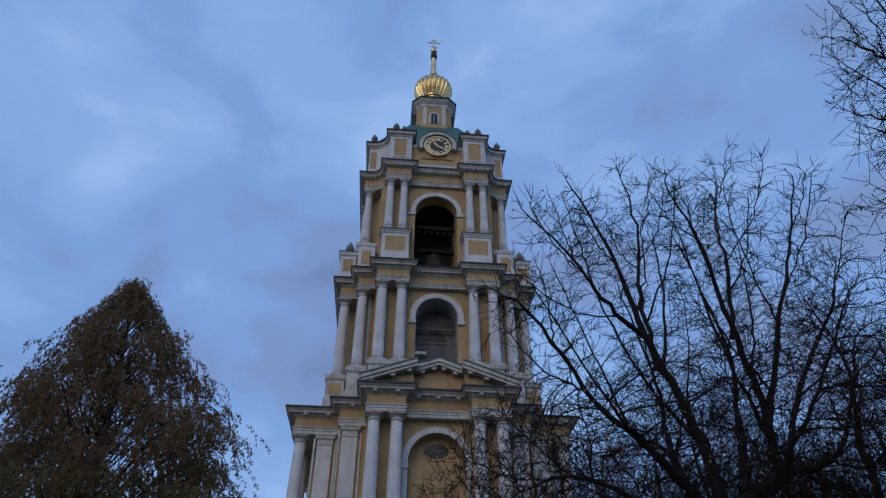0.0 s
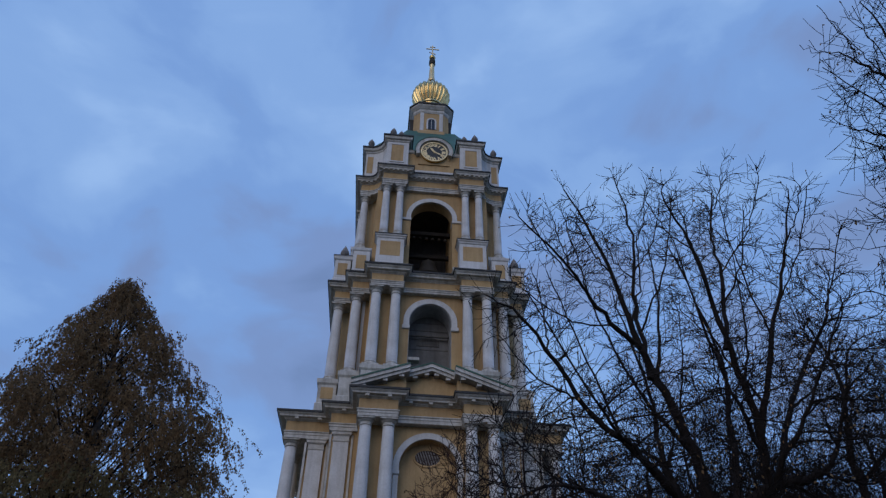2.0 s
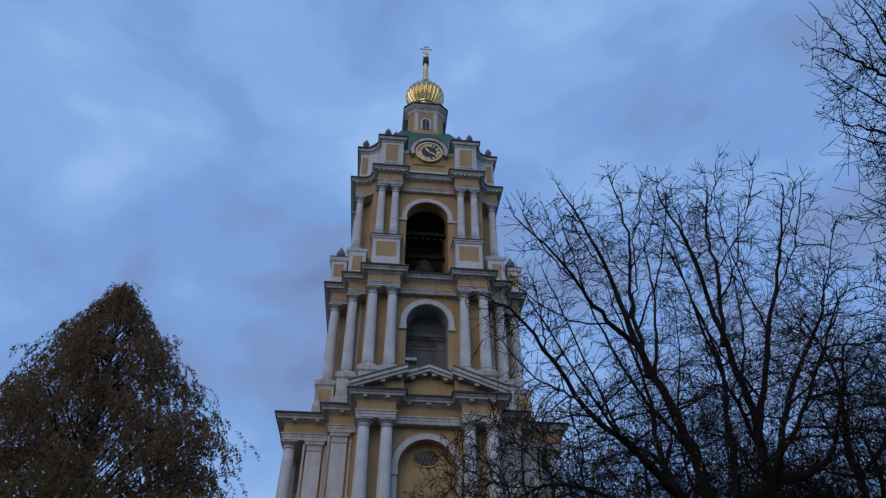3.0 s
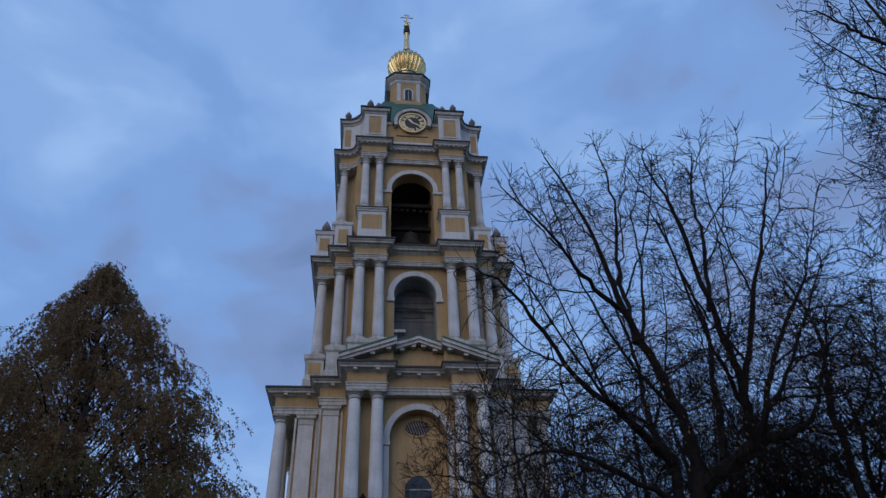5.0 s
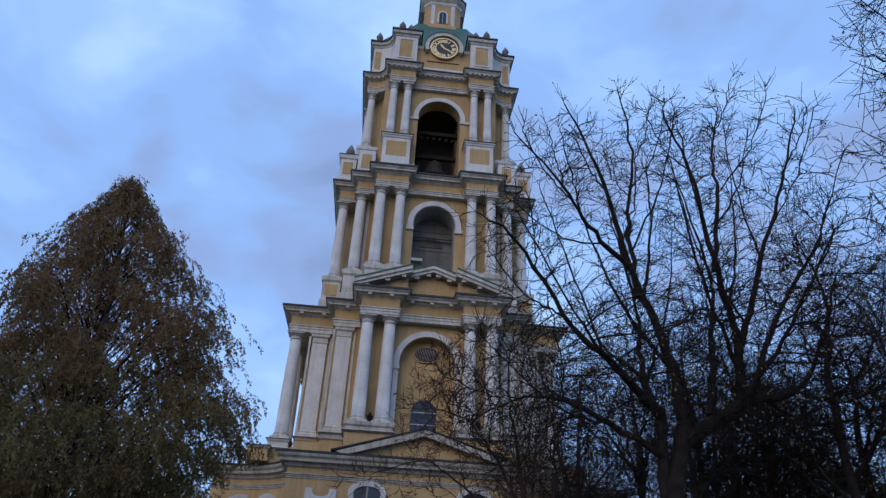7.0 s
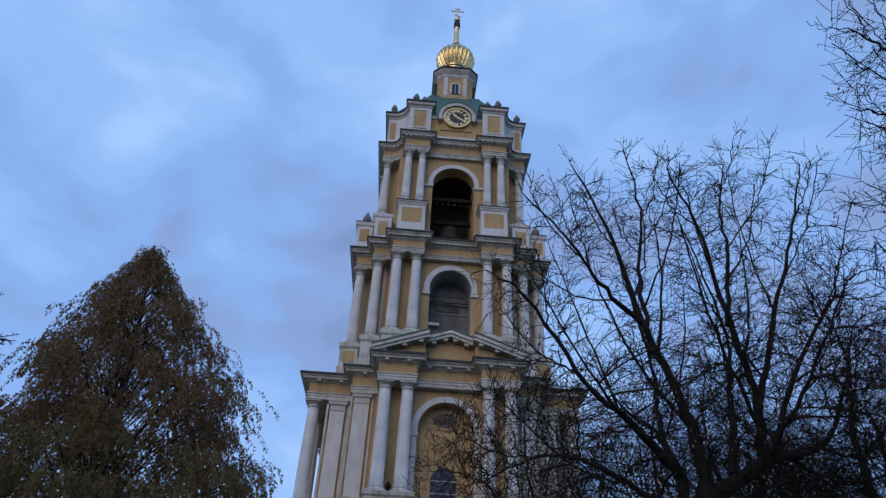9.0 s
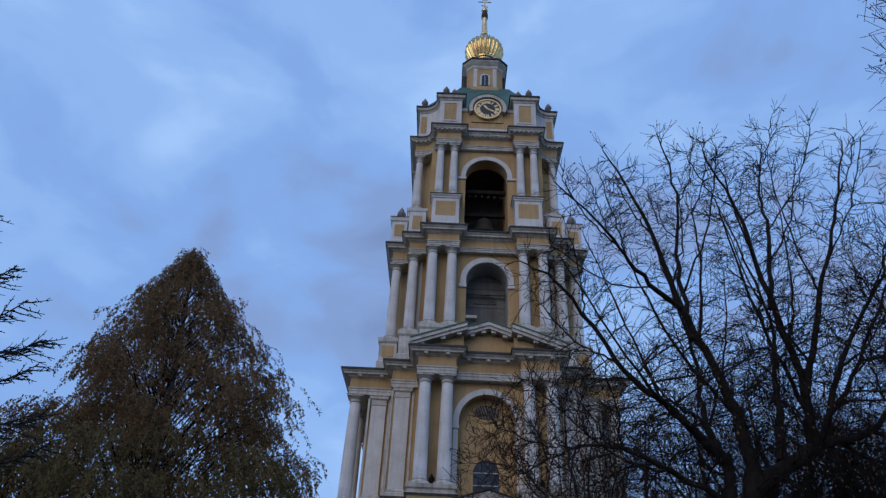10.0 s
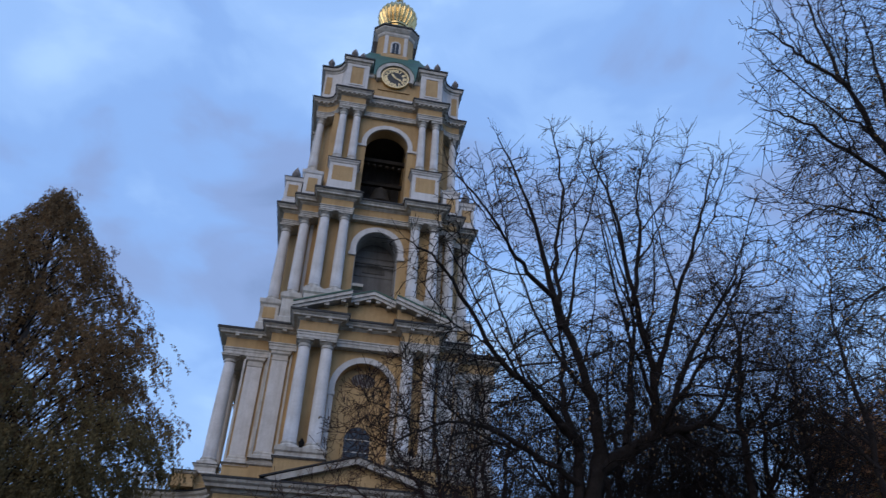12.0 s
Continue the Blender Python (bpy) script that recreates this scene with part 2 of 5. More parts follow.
def slab(outline, y0, y1, bm=None):
    """An outline in x and z, given thickness from y0 to y1."""
    bm = bm or bmesh.new()
    a = [bm.verts.new((x, y0, z)) for x, z in outline]
    b = [bm.verts.new((x, y1, z)) for x, z in outline]
    n = len(a)
    bm.faces.new(a)
    bm.faces.new(b[::-1])
    for i in range(n):
        j = (i + 1) % n
        bm.faces.new((a[j], a[i], b[i], b[j]))
    return bm


def arc(r, z, n=20, a0=0.0, a1=math.pi, rz=None, x=0.0):
    rz = rz or r
    return [(x + r * math.cos(a0 + (a1 - a0) * i / n), z + rz * math.sin(a0 + (a1 - a0) * i / n)) for i in range(n + 1)]


def arch_head(half, spring, rise, x0, x1, top):
    """The wall over an arch: from x0 to x1, from the springing to the top."""
    return [(x0, spring), (x0, top), (x1, top), (x1, spring)] + arc(half, spring, 24, 0, math.pi, rise)


def arch_band(r0, r1, spring, foot, rise0=None, rise1=None, x=0.0):
    """The flat moulding round an arch, with legs down to foot."""
    outer = [(x + r1, foot)] + arc(r1, spring, 24, 0, math.pi, rise1, x) + [(x - r1, foot)]
    inner = [(x - r0, foot)] + arc(r0, spring, 24, math.pi, 0, rise0, x) + [(x + r0, foot)]
    return outer + inner


# ---- ground ----
def ground():
    bm = bmesh.new()
    n, size = 60, 2400.0
    grid = [[None] * (n + 1) for _ in range(n + 1)]
    for i in range(n + 1):
        for j in range(n + 1):
            u, v = (i / n * 2 - 1), (j / n * 2 - 1)
            x, y = math.copysign(abs(u) ** 3, u) * size, math.copysign(abs(v) ** 3, v) * size
            z = -0.02 + 0.06 * noise.noise(Vector((x * 0.11, y * 0.11, 0)))
            grid[i][j] = bm.verts.new((x, y, min(z, 0)))
    for i in range(n):
        for j in range(n):
            bm.faces.new((grid[i][j], grid[i + 1][j], grid[i + 1][j + 1], grid[i][j + 1]))
    g = part("ground", bm, TURF, None, "autumn turf under trees round the tower", True)
    tagged(g, category="ground", kind="structure")
    p = part("pavement", box(-3.2, 3.4, -90, -14.0, -0.1, 0.06, bevel=0.02), PAVING, None, "worn asphalt path to the tower")
    tagged(p, category="path", kind="structure")


ground()

# ---- the bell tower ----
tower = new("bell_tower")
tower.matrix_basis = pose(0, 0, 0, 0, 0, 3.58)
tagged(tower, "tall ochre and white baroque bell tower with columned tiers", "tower")


def column_set(r, h, cap_h, base_h):
    """Meshes of one order's column: shaft with a slight swelling, capital and base."""
    shaft = [(r * 1.0, base_h)] + [(r * (1.0 - 0.16 * max(k - 0.3, 0) ** 1.4 / 0.607), base_h + (h - base_h - cap_h) * k) for k in (0.3, 0.5, 0.7, 0.85, 1.0)]
    shaft = [(r * 1.08, base_h), (r * 1.08, base_h + 0.06)] + shaft
    t = h - cap_h
    cap = [(r * 0.86, t), (r * 0.98, t + 0.03), (r * 0.98, t + cap_h * 0.16), (r * 0.87, t + cap_h * 0.2), (r * 0.87, t + cap_h * 0.45), (r * 1.0, t + cap_h * 0.5), (r * 1.22, t + cap_h * 0.72)]
    base = [(r * 1.34, base_h * 0.35), (r * 1.4, base_h * 0.45), (r * 1.34, base_h * 0.6), (r * 1.16, base_h * 0.66), (r * 1.12, base_h * 0.8), (r * 1.2, base_h * 0.88), (r * 1.08, base_h)]
    b1 = turned(shaft, 20)
    b2 = turned(cap, 20)
    k = r * 1.3
    swept(rect(-k, k, -k, k), [(0, t + cap_h * 0.74), (0, t + cap_h * 0.9), (0.04, t + cap_h * 0.93), (0.04, h)], b2)
    b3 = turned(base, 20)
    k = r * 1.42
    box(-k, k, -k, k, 0, base_h * 0.36, b3)
    return b1, b2, b3


def columns(places, r, z0, h, cap_h, base_h):
    """Columns of one size at (x, y): each a part with its capital and base."""
    b1, b2, b3 = column_set(r, h, cap_h, base_h)
    first = part("column", b1, WHITE, tower, "white plastered round column", True)
    cap = part("capital", b2, TRIM, first)
    foot = part("column_base", b3, TRIM, first)
    for i, (x, y) in enumerate(places):
        if i == 0:
            first.matrix_basis = at(x, y, z0)
            continue
        c = shared("column", first.data, tower, at(x, y, z0))
        c["label"] = first["label"]
        shared("capital", cap.data, c, Matrix())
        shared("column_base", foot.data, c, Matrix())


def both(places):
    """Places on the front, mirrored to the other half and to the back."""
    out = []
    for x, y in places:
        out += [(-x, -y), (x, -y), (-x, y), (x, y)]
    return out


def entablature(outline, z0, z1, over, arch_h, cornice_h, dentils=0.0, spacing=0.5):
    """Architrave, frieze and cornice round a tier, with sheet metal on the cornice."""
    fr = part("frieze", swept(outline, [(0, z0 + arch_h), (0, z1 - cornice_h)]), OCHRE, tower, "ochre frieze")
    part("architrave", swept(outline, [(0.02, z0), (0.02, z0 + arch_h * 0.45), (0.06, z0 + arch_h * 0.48), (0.06, z0 + arch_h * 0.8), (0.12, z0 + arch_h * 0.85), (0.12, z0 + arch_h)]), TRIM, fr)
    c, b = cornice_h, z1 - cornice_h
    part("cornice", swept(outline, [(0.03, b), (0.08, b + c * 0.12), (0.16, b + c * 0.2), (0.2, b + c * 0.36), (over * 0.72, b + c * 0.42), (over * 0.76, b + c * 0.66), (over * 0.9, b + c * 0.8), (over, b + c * 0.96), (over, z1)]), TRIM, fr)
    part("cornice_flashing", swept(outline, [(over + 0.07, z1 + 0.004), (over + 0.07, z1 + 0.15), (over - 0.25, z1 + 0.22)]), SHEET, fr, "dark sheet-metal edge")
    if dentils:
        ring, first = grown(outline, 0.2), None
        for i in range(len(ring)):
            a, e = Vector(ring[i]), Vector(ring[(i + 1) % len(ring)])
            if a.y > 2 or e.y > 2:
                continue
            length = (e - a).length
            d = (e - a).normalized()
            k = int(length / spacing)
            for j in range(k):
                p = a + d * (length * (j + 0.5) / k)
                m = at(p.x + d.y * dentils * 0.4, p.y - d.x * dentils * 0.4, b + c * 0.36 - dentils * 0.22) @ Matrix.Rotation(math.atan2(d.y, d.x), 4, "Z")
                if first:
                    shared("dentil", first.data, fr, m)
                else:
                    first = part("dentil", box(-dentils / 2, dentils / 2, -dentils * 0.55, dentils * 0.55, -dentils * 0.35, dentils * 0.35), TRIM, fr)
                    first.matrix_basis = m
    return fr


def pedestal(x0, x1, y0, y1, z0, z1, panel=True):
    """White pedestal with base and cap mouldings and a sunk ochre panel on its front."""
    p = part("pedestal", swept(rect(x0, x1, y0, y1), [(0.14, z0), (0.14, z0 + 0.25), (0.02, z0 + 0.34), (0, z1 - 0.36), (0.08, z1 - 0.3), (0.1, z1 - 0.18), (0.2, z1 - 0.1), (0.2, z1)]), WHITE, tower, "white pedestal with moulded cap")
    part("pedestal_flashing", swept(rect(x0, x1, y0, y1), [(0.25, z1 + 0.003), (0.25, z1 + 0.08), (0.1, z1 + 0.1)]), SHEET, p)
    if panel:
        w = 0.3
        part("panel", box(x0 + w, x1 - w, y0 - 0.025, y0 + 0.05, z0 + 1.2, z1 - 0.66), OCHRE, p, "ochre panel")
    return p


def urn(x, y, z, s=1.0):
    prof = [(0.20, 0), (0.20, 0.10), (0.10, 0.16), (0.12, 0.28), (0.30, 0.48), (0.36, 0.66), (0.30, 0.86), (0.16, 1.0), (0.20, 1.06), (0.12, 1.16), (0.03, 1.36)]
    if not URN:
        URN.append(part("urn", turned([(r * 0.95, h) for r, h in prof], 14), STONE, tower, "grey stone finial urn", True))
        URN[0].matrix_basis = at(x, y, z) @ Matrix.Diagonal((s, s, s, 1))
    else:
        u = shared("urn", URN[0].data, tower, at(x, y, z) @ Matrix.Diagonal((s, s, s, 1)))
        u["label"] = URN[0]["label"]


URN = []
STONE = material("grey_finial_stone", (0.30, 0.28, 0.27), (0.16, 0.15, 0.15), 0.9, 2, 14, 0.3)


def tier_walls(name, quarter, z0, z1, half, spring, rise, front, depth):
    """A tier's masses with an arched passage from the front: two flanks, the heads of the arch, and the vault's end wall."""
    bm = bmesh.new()
    # flanks: the outline cut at the opening
    fl = [(half, -quarter[0][1])] + [(x, -y) for x, y in quarter[1:]] + [(x, y) for x, y in reversed(quarter[1:])] + [(half, quarter[0][1])]
    flank = []
    for p in fl:
        if not flank or abs(p[0] - flank[-1][0]) + abs(p[1] - flank[-1][1]) > 1e-6:
            flank.append(p)
    swept(flank, [(0, z0), (0, z1)], bm)
    swept([(-x, y) for x, y in reversed(flank)], [(0, z0), (0, z1)], bm)
    w = part(name, bm, OCHRE, tower, "ochre plastered tier wall")
    part("arch_wall", slab(arch_head(half, spring, rise, -half, half, z1), front, front + depth), OCHRE, w)
    # end wall and ceiling carry the passage's shade in their colour
    part("inner_wall", box(-half, half, front + 5.5, front + 6.0, z0, z1), DARKWALL, w, "inner plaster coloured dark for the tier's shade")
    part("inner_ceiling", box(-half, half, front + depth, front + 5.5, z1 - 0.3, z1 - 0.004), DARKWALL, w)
    return w


OLDTRIM = material("grey_weathered_trim", (0.56, 0.52, 0.46), (0.38, 0.35, 0.31), 0.9, 1.0, 12, 0.35, streak=0.6)


# gate tier, the lowest: straight front with a low pediment, hollow curved corners
def gate_tier():
    z1 = 10.2
    side = [(8.0, 12.7)] + [(11.6 - 3.6 * math.cos(radians(a)), 12.7 - 3.3 - 0.0 + 0.0 - 2.4 * math.sin(radians(a)) + 0.9 * math.cos(radians(a))) for a in (0, 18, 36, 54, 72, 90)]
    q = [(0, 12.7), (8.0, 12.7)] + side[1:] + [(13.4, 7.0), (13.4, 0)]
    o = loop_of(q)
    w = part("gate_tier_wall", swept(o, [(0.12, -0.3), (0.12, 1.0), (0, 1.1), (0, 8.85)]), OCHRE, tower, "ochre plastered gate tier")
    fr = part("frieze", swept(o, [(0.02, 9.1), (0.02, 9.45)]), OCHRE, tower, "ochre frieze")
    part("architrave", swept(o, [(0.05, 8.85), (0.05, 8.93), (0.1, 8.95), (0.1, 9.03), (0.16, 9.05), (0.16, 9.1)]), OLDTRIM, fr)
    part("cornice", swept(o, [(0.05, 9.45), (0.15, 9.52), (0.2, 9.7), (0.5, 9.74), (0.52, 9.9), (0.66, 10.02), (0.7, 10.12), (0.7, z1)]), OLDTRIM, fr)
    part("cornice_flashing", swept(o, [(0.76, z1 + 0.003), (0.76, z1 + 0.1), (0.4, z1 + 0.15)]), SHEET, fr, "dark sheet-metal edge")
    part("terrace", swept(o, [(0.4, z1 + 0.1), (0.4, z1 + 0.2)]), SHEET, w)
    # low pediment in the middle of the front
    for s in (-1, 1):
        m = [(s * 4.7, z1 + 0.05), (0, z1 + 1.45), (0, z1 + 1.85), (s * 5.3, z1 + 0.22)]
        part("raking_cornice", slab(m, -13.35, -12.4), OLDTRIM, w, "weathered white raking cornice")
        part("raking_flashing", slab([(s * 5.45, z1 + 0.25), (0, z1 + 1.87), (0, z1 + 1.95), (s * 5.6, z1 + 0.3)], -13.42, -12.4), SHEET, w)
    part("tympanum", slab([(-4.7, z1 + 0.1), (4.7, z1 + 0.1), (0, z1 + 1.5)], -12.85, -12.4), OCHRE, w)
    # windows of the front with white surrounds, and eared panels between
    for x in (-3.2, 3.2):
        win = part("window_surround", slab(arch_band(0.78, 1.12, 8.25, 4.6, 0.38, 0.68, x), -12.85, -12.65), WHITE, w, "white window surround with arched head")
        part("window_pane", slab([(x + 0.78, 4.6)] + arc(0.78, 8.25, 14, 0, math.pi, 0.38, x) + [(x - 0.78, 4.6)], -12.74, -12.71), GLASS, win, "dark window glass")
        part("window_bar", box(x - 0.04, x + 0.04, -12.8, -12.74, 4.6, 8.6), OLDTRIM, win)
        for z in (5.6, 6.7, 7.8):
            part("window_bar", box(x - 0.77, x + 0.77, -12.79, -12.745, z - 0.03, z + 0.03), OLDTRIM, win)
    for x in (-5.9, 5.9):
        part("eared_panel", slab([(x - 0.9, 5.0), (x + 0.9, 5.0), (x + 0.9, 8.35), (x + 0.5, 8.35)] + arc(0.5, 8.2, 10, 0, -math.pi, 0.3, x) + [(x - 0.5, 8.35), (x - 0.9, 8.35)], -12.78, -12.68), WHITE, w, "white moulded wall panel with eared top")
    for s in (-1, 1):
        m = pose(s * 11.35, -7.1, 0, 0, 0, -s * 24)
        sur = part("window_surround", slab(arch_band(0.75, 1.1, 7.6, 4.6, 0.55, 0.9), -0.35, 0.1), WHITE, w, "white window surround with arched head")
        sur.matrix_basis = m
        part("window_pane", slab([(0.75, 4.6)] + arc(0.75, 7.6, 14, 0, math.pi, 0.55) + [(-0.75, 4.6)], -0.28, -0.1), GLASS, sur, "dark window glass")
        ni = part("niche", slab(arch_band(0.32, 0.62, 7.6, 6.0), -12.85, -12.65), WHITE, w, "white arched niche frame")
        ni.matrix_basis = pose(s * 9.2, 0, 0, 0, 0, -s * 0) @ at(0, 2.45, 0)
        # thin dark sheet in the frame, in place of a shaded hollow
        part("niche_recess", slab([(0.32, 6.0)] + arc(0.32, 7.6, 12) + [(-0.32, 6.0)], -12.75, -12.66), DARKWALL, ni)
    # parapet blocks and the balustrade over the corners
    for s in (-1, 1):
        o = rect(*sorted((s * 9.9, s * 11.2)), -8.9, -6.8)
        pb = part("parapet_block", swept(o, [(0.08, z1 + 0.2), (0.08, z1 + 0.4), (0, z1 + 0.45), (0, z1 + 0.95)]), OCHRE, tower, "ochre parapet block with a white cap")
        part("parapet_cap", swept(o, [(0.02, z1 + 0.95), (0.1, z1 + 1.0), (0.14, z1 + 1.14)]), OLDTRIM, pb)
        part("parapet_flashing", swept(o, [(0.18, z1 + 1.145), (0.18, z1 + 1.19)]), SHEET, pb)


GLASS = material("dark_window_glass", (0.03, 0.035, 0.045), (0.02, 0.024, 0.03), 0.15, 0.8, 3, 0.02)
gate_tier()


def balustrade(s):
    b = new("balustrade")
    b.parent = None
    b.matrix_basis = tower.matrix_basis @ at(0, 0, 10.32)
    tagged(b, "white balustrade on the gate tier's terrace", "balustrade", "terrace balustrades")
    x0, x1, y = s * 11.3, s * 14.1, -6.3
    lo, hi = min(x0, x1), max(x0, x1)
    part("rail", box(lo, hi, y - 0.14, y + 0.14, 1.1, 1.26, bevel=0.02), TRIM, b)
    part("plinth", box(lo, hi, y - 0.15, y + 0.15, 0, 0.2, bevel=0.02), TRIM, b)
    prof = [(0.08, 0.2), (0.05, 0.3), (0.1, 0.5), (0.05, 0.85), (0.08, 1.0), (0.08, 1.1)]
    one = part("baluster", turned(prof, 10), TRIM, b, "", True)
    one.matrix_basis = at(lo + 0.2, y, 0)
    k = 9
    for i in range(1, k):
        shared("baluster", one.data, b, at(lo + 0.2 + (hi - lo - 0.4) * i / (k - 1), y, 0))


balustrade(-1)
balustrade(1)


# second tier: paired columns, pilasters, a blind arch with an oculus, a stepped pediment
def second_tier():
    face = loop_of([(0, 11.55), (2.2, 11.55), (2.2, 12.4), (4.8, 12.4), (4.8, 9.75), (6.7, 9.75), (6.7, 8.0), (9.9, 8.0), (9.9, 0)])
    core = [(0, 11.0), (4.75, 11.0), (4.75, 9.6), (6.6, 9.6), (6.6, 7.85), (8.2, 7.85), (8.2, 4.7), (8.7, 4.4), (8.7, 0)]
    z0, z1 = 10.4, 21.45
    w = part("second_tier_wall", swept(loop_of([(0, 10.2)] + [(4.75, 10.2)] + core[2:]), [(0, z0), (0, 19.75)]), OCHRE, tower, "ochre plastered tier wall")
    # front skin with the blind arch
    part("arch_wall", slab([(-4.75, z0), (-4.75, 19.75), (4.75, 19.75), (4.75, z0), (1.9, z0)] + arc(1.9, 17.05, 24) + [(-1.9, z0)], -11.0, -10.2), OCHRE, w)
    part("archivolt", slab(arch_band(1.9, 2.3, 17.05, 16.75), -11.12, -10.9), WHITE, w, "white arch moulding")
    for s in (-1, 1):
        part("impost", box(*sorted((s * 1.86, s * 2.36)), -11.16, -10.6, 16.5, 16.78, bevel=0.03), WHITE, w)
        part("arch_jamb", box(*sorted((s * 1.93, s * 2.26)), -11.06, -10.9, z0, 16.5), WHITE, w)
    oc = part("oculus", slab(arc(0.84, 17.95, 32, 0, 2 * math.pi, 0.54)[:-1], -10.235, -10.1), GRILLE, w, "oval window with slanting iron grille")
    ring = bmesh.new()
    n = 36
    for r0, r1, y0 in ((0.84, 0.96, -10.29),):
        a = [[ring.verts.new((r * math.cos(2 * math.pi * i / n), y, 17.95 + (r - 0.32) * math.sin(2 * math.pi * i / n))) for i in range(n)] for r, y in ((r0, -10.2), (r0, y0), (r1, y0), (r1, -10.2))]
        for k in range(4):
            for i in range(n):
                j = (i + 1) % n
                ring.faces.new((a[k][i], a[k][j], a[(k + 1) % 4][j], a[(k + 1) % 4][i]))
    part("oculus_frame", ring, OCHRE, oc)
    for i in range(9):
        x = -0.72 + i * 0.18
        h = 0.50 * math.sqrt(max(1 - (x / 0.86) ** 2, 0.02))
        bar = part("grille_bar", box(-0.035, 0.035, -10.275, -10.237, -h, h), STONE, oc)
        bar.matrix_basis = at(x, 0, 17.95) @ Matrix.Rotation(radians(-20), 4, "Y")
    win = part("window_surround", slab(arch_band(0.85, 1.05, 13.9, 11.6), -10.30, -10.15), OCHRE, w, "plain ochre surround of a tall window")
    part("window_pane", slab([(0.85, 11.6)] + arc(0.85, 13.9, 14) + [(-0.85, 11.6)], -10.26, -10.18), GLASS, win, "dark window glass")
    for z in (12.3, 13.1, 13.9):
        part("window_bar", box(-0.84, 0.84, -10.29, -10.262, z - 0.03, z + 0.03), TRIM, win)
    # flat pilasters with moulded heads and feet
    for s in (-1, 1):
        for x, y in ((5.85, -9.6), (7.62, -7.85)):
            p = part("pilaster", box(s * x - 0.52, s * x + 0.52, y - 0.18, y + 0.05, 12.7, 18.95), WHITE, tower, "white flat pilaster")
            part("capital", swept(rect(s * x - 0.52, s * x + 0.52, y - 0.18, y + 0.04), [(0.01, 18.95), (0.05, 19.0), (0.05, 19.1), (0.0, 19.12), (0.02, 19.35), (0.14, 19.45), (0.16, 19.6), (0.22, 19.65), (0.22, 19.74)]), TRIM, p)
            part("pilaster_base", swept(rect(s * x - 0.52, s * x + 0.52, y - 0.18, y + 0.04), [(0.14, 12.22), (0.14, 12.45), (0.06, 12.55), (0.08, 12.65), (0.01, 12.75)]), TRIM, p)
            for e in (-1, 1):
                part("pilaster_edge", box(s * x + e * 0.74 - 0.07, s * x + e * 0.74 + 0.07, y - 0.09, y + 0.04, 12.25, 19.5), TRIM, p)
        pl = part("plinth", swept(rect(*sorted((s * 2.0, s * 4.95)), -12.75, -10.9), [(0.08, 10.3), (0.08, 10.6), (0.0, 10.68), (0.0, 11.72)]), OCHRE, tower, "ochre plinth with a white cap under paired columns")
        part("plinth_cap", swept(rect(*sorted((s * 2.0, s * 4.95)), -12.75, -10.9), [(0.02, 11.72), (0.14, 11.78), (0.14, 11.88), (0.02, 11.94), (0.0, 12.1), (0.1, 12.2), (0.12, 12.42)]), OLDTRIM, pl)
        part("plinth_flashing", swept(rect(*sorted((s * 2.0, s * 4.95)), -12.75, -10.9), [(0.17, 11.79), (0.17, 11.84)]), SHEET, pl, "dark sheet-metal edge")
        for x, y in ((5.85, -9.6), (7.62, -7.85)):
            o = rect(s * x - 0.72, s * x + 0.72, y - 0.42, y + 0.1)
            pl = part("plinth", swept(o, [(0.16, 10.3), (0.16, 10.75), (0.02, 10.85), (0.0, 11.75)]), OCHRE, tower, "ochre plinth with a white cap under a pilaster")
            part("plinth_cap", swept(o, [(0.02, 11.75), (0.1, 11.82), (0.1, 11.95), (0.03, 12.0), (0.03, 12.1), (0.14, 12.16), (0.14, 12.22)]), OLDTRIM, pl)
            part("plinth_flashing", swept(o, [(0.18, 12.17), (0.18, 12.215)]), SHEET, pl, "dark sheet-metal edge")
        part("tier_base", swept(rect(*sorted((s * 4.9, s * 8.2)), -9.75, -7.75), [(0.1, 10.3), (0.02, 10.5), (0.0, 11.6), (0.06, 11.7)]), OCHRE, w)
        o = rect(*sorted((s * 8.75, s * 10.1)), -8.15, -6.8)
        pl = part("plinth", swept(o, [(0.2, 10.3), (0.2, 10.7), (0.05, 10.8), (0.0, 11.35)]), OCHRE, tower, "ochre plinth with a white cap under a corner column")
        part("plinth_cap", swept(o, [(0.02, 11.35), (0.16, 11.42), (0.0, 11.55), (0, 11.8), (0.1, 11.9), (0.12, 12.05)]), TRIM, pl)
        part("plinth_flashing", swept(o, [(0.16, 11.99), (0.16, 12.03)]), SHEET, pl, "dark sheet-metal edge")
        lamp_ = part("wall_lantern", turned([(0.05, 0), (0.16, 0.1), (0.2, 0.45), (0.12, 0.55), (0.03, 0.7)], 8), IRON, w, "small dark wall lantern between columns")
        lamp_.matrix_basis = at(s * 3.5, -11.35, 12.7)
        part("bracket", box(-0.03, 0.03, 0, 0.4, 0.3, 0.36), IRON, lamp_)
    columns(both([(2.75, 11.95), (4.25, 11.95)]), 0.44, 12.42, 7.35, 0.55, 0.45)
    columns(both([(9.4, 7.5)]), 0.46, 12.05, 7.72, 0.55, 0.45)
    columns(both([(9.45, 4.2)]), 0.44, 12.05, 7.72, 0.55, 0.45)
    fr = entablature(face, 19.77, z1, 0.65, 0.5, 0.45)
    # brackets under the cornice
    bm = part("bracket", box(-0.14, 0.14, -0.42, 0.0, -0.16, 0.0, bevel=0.02), TRIM, fr)
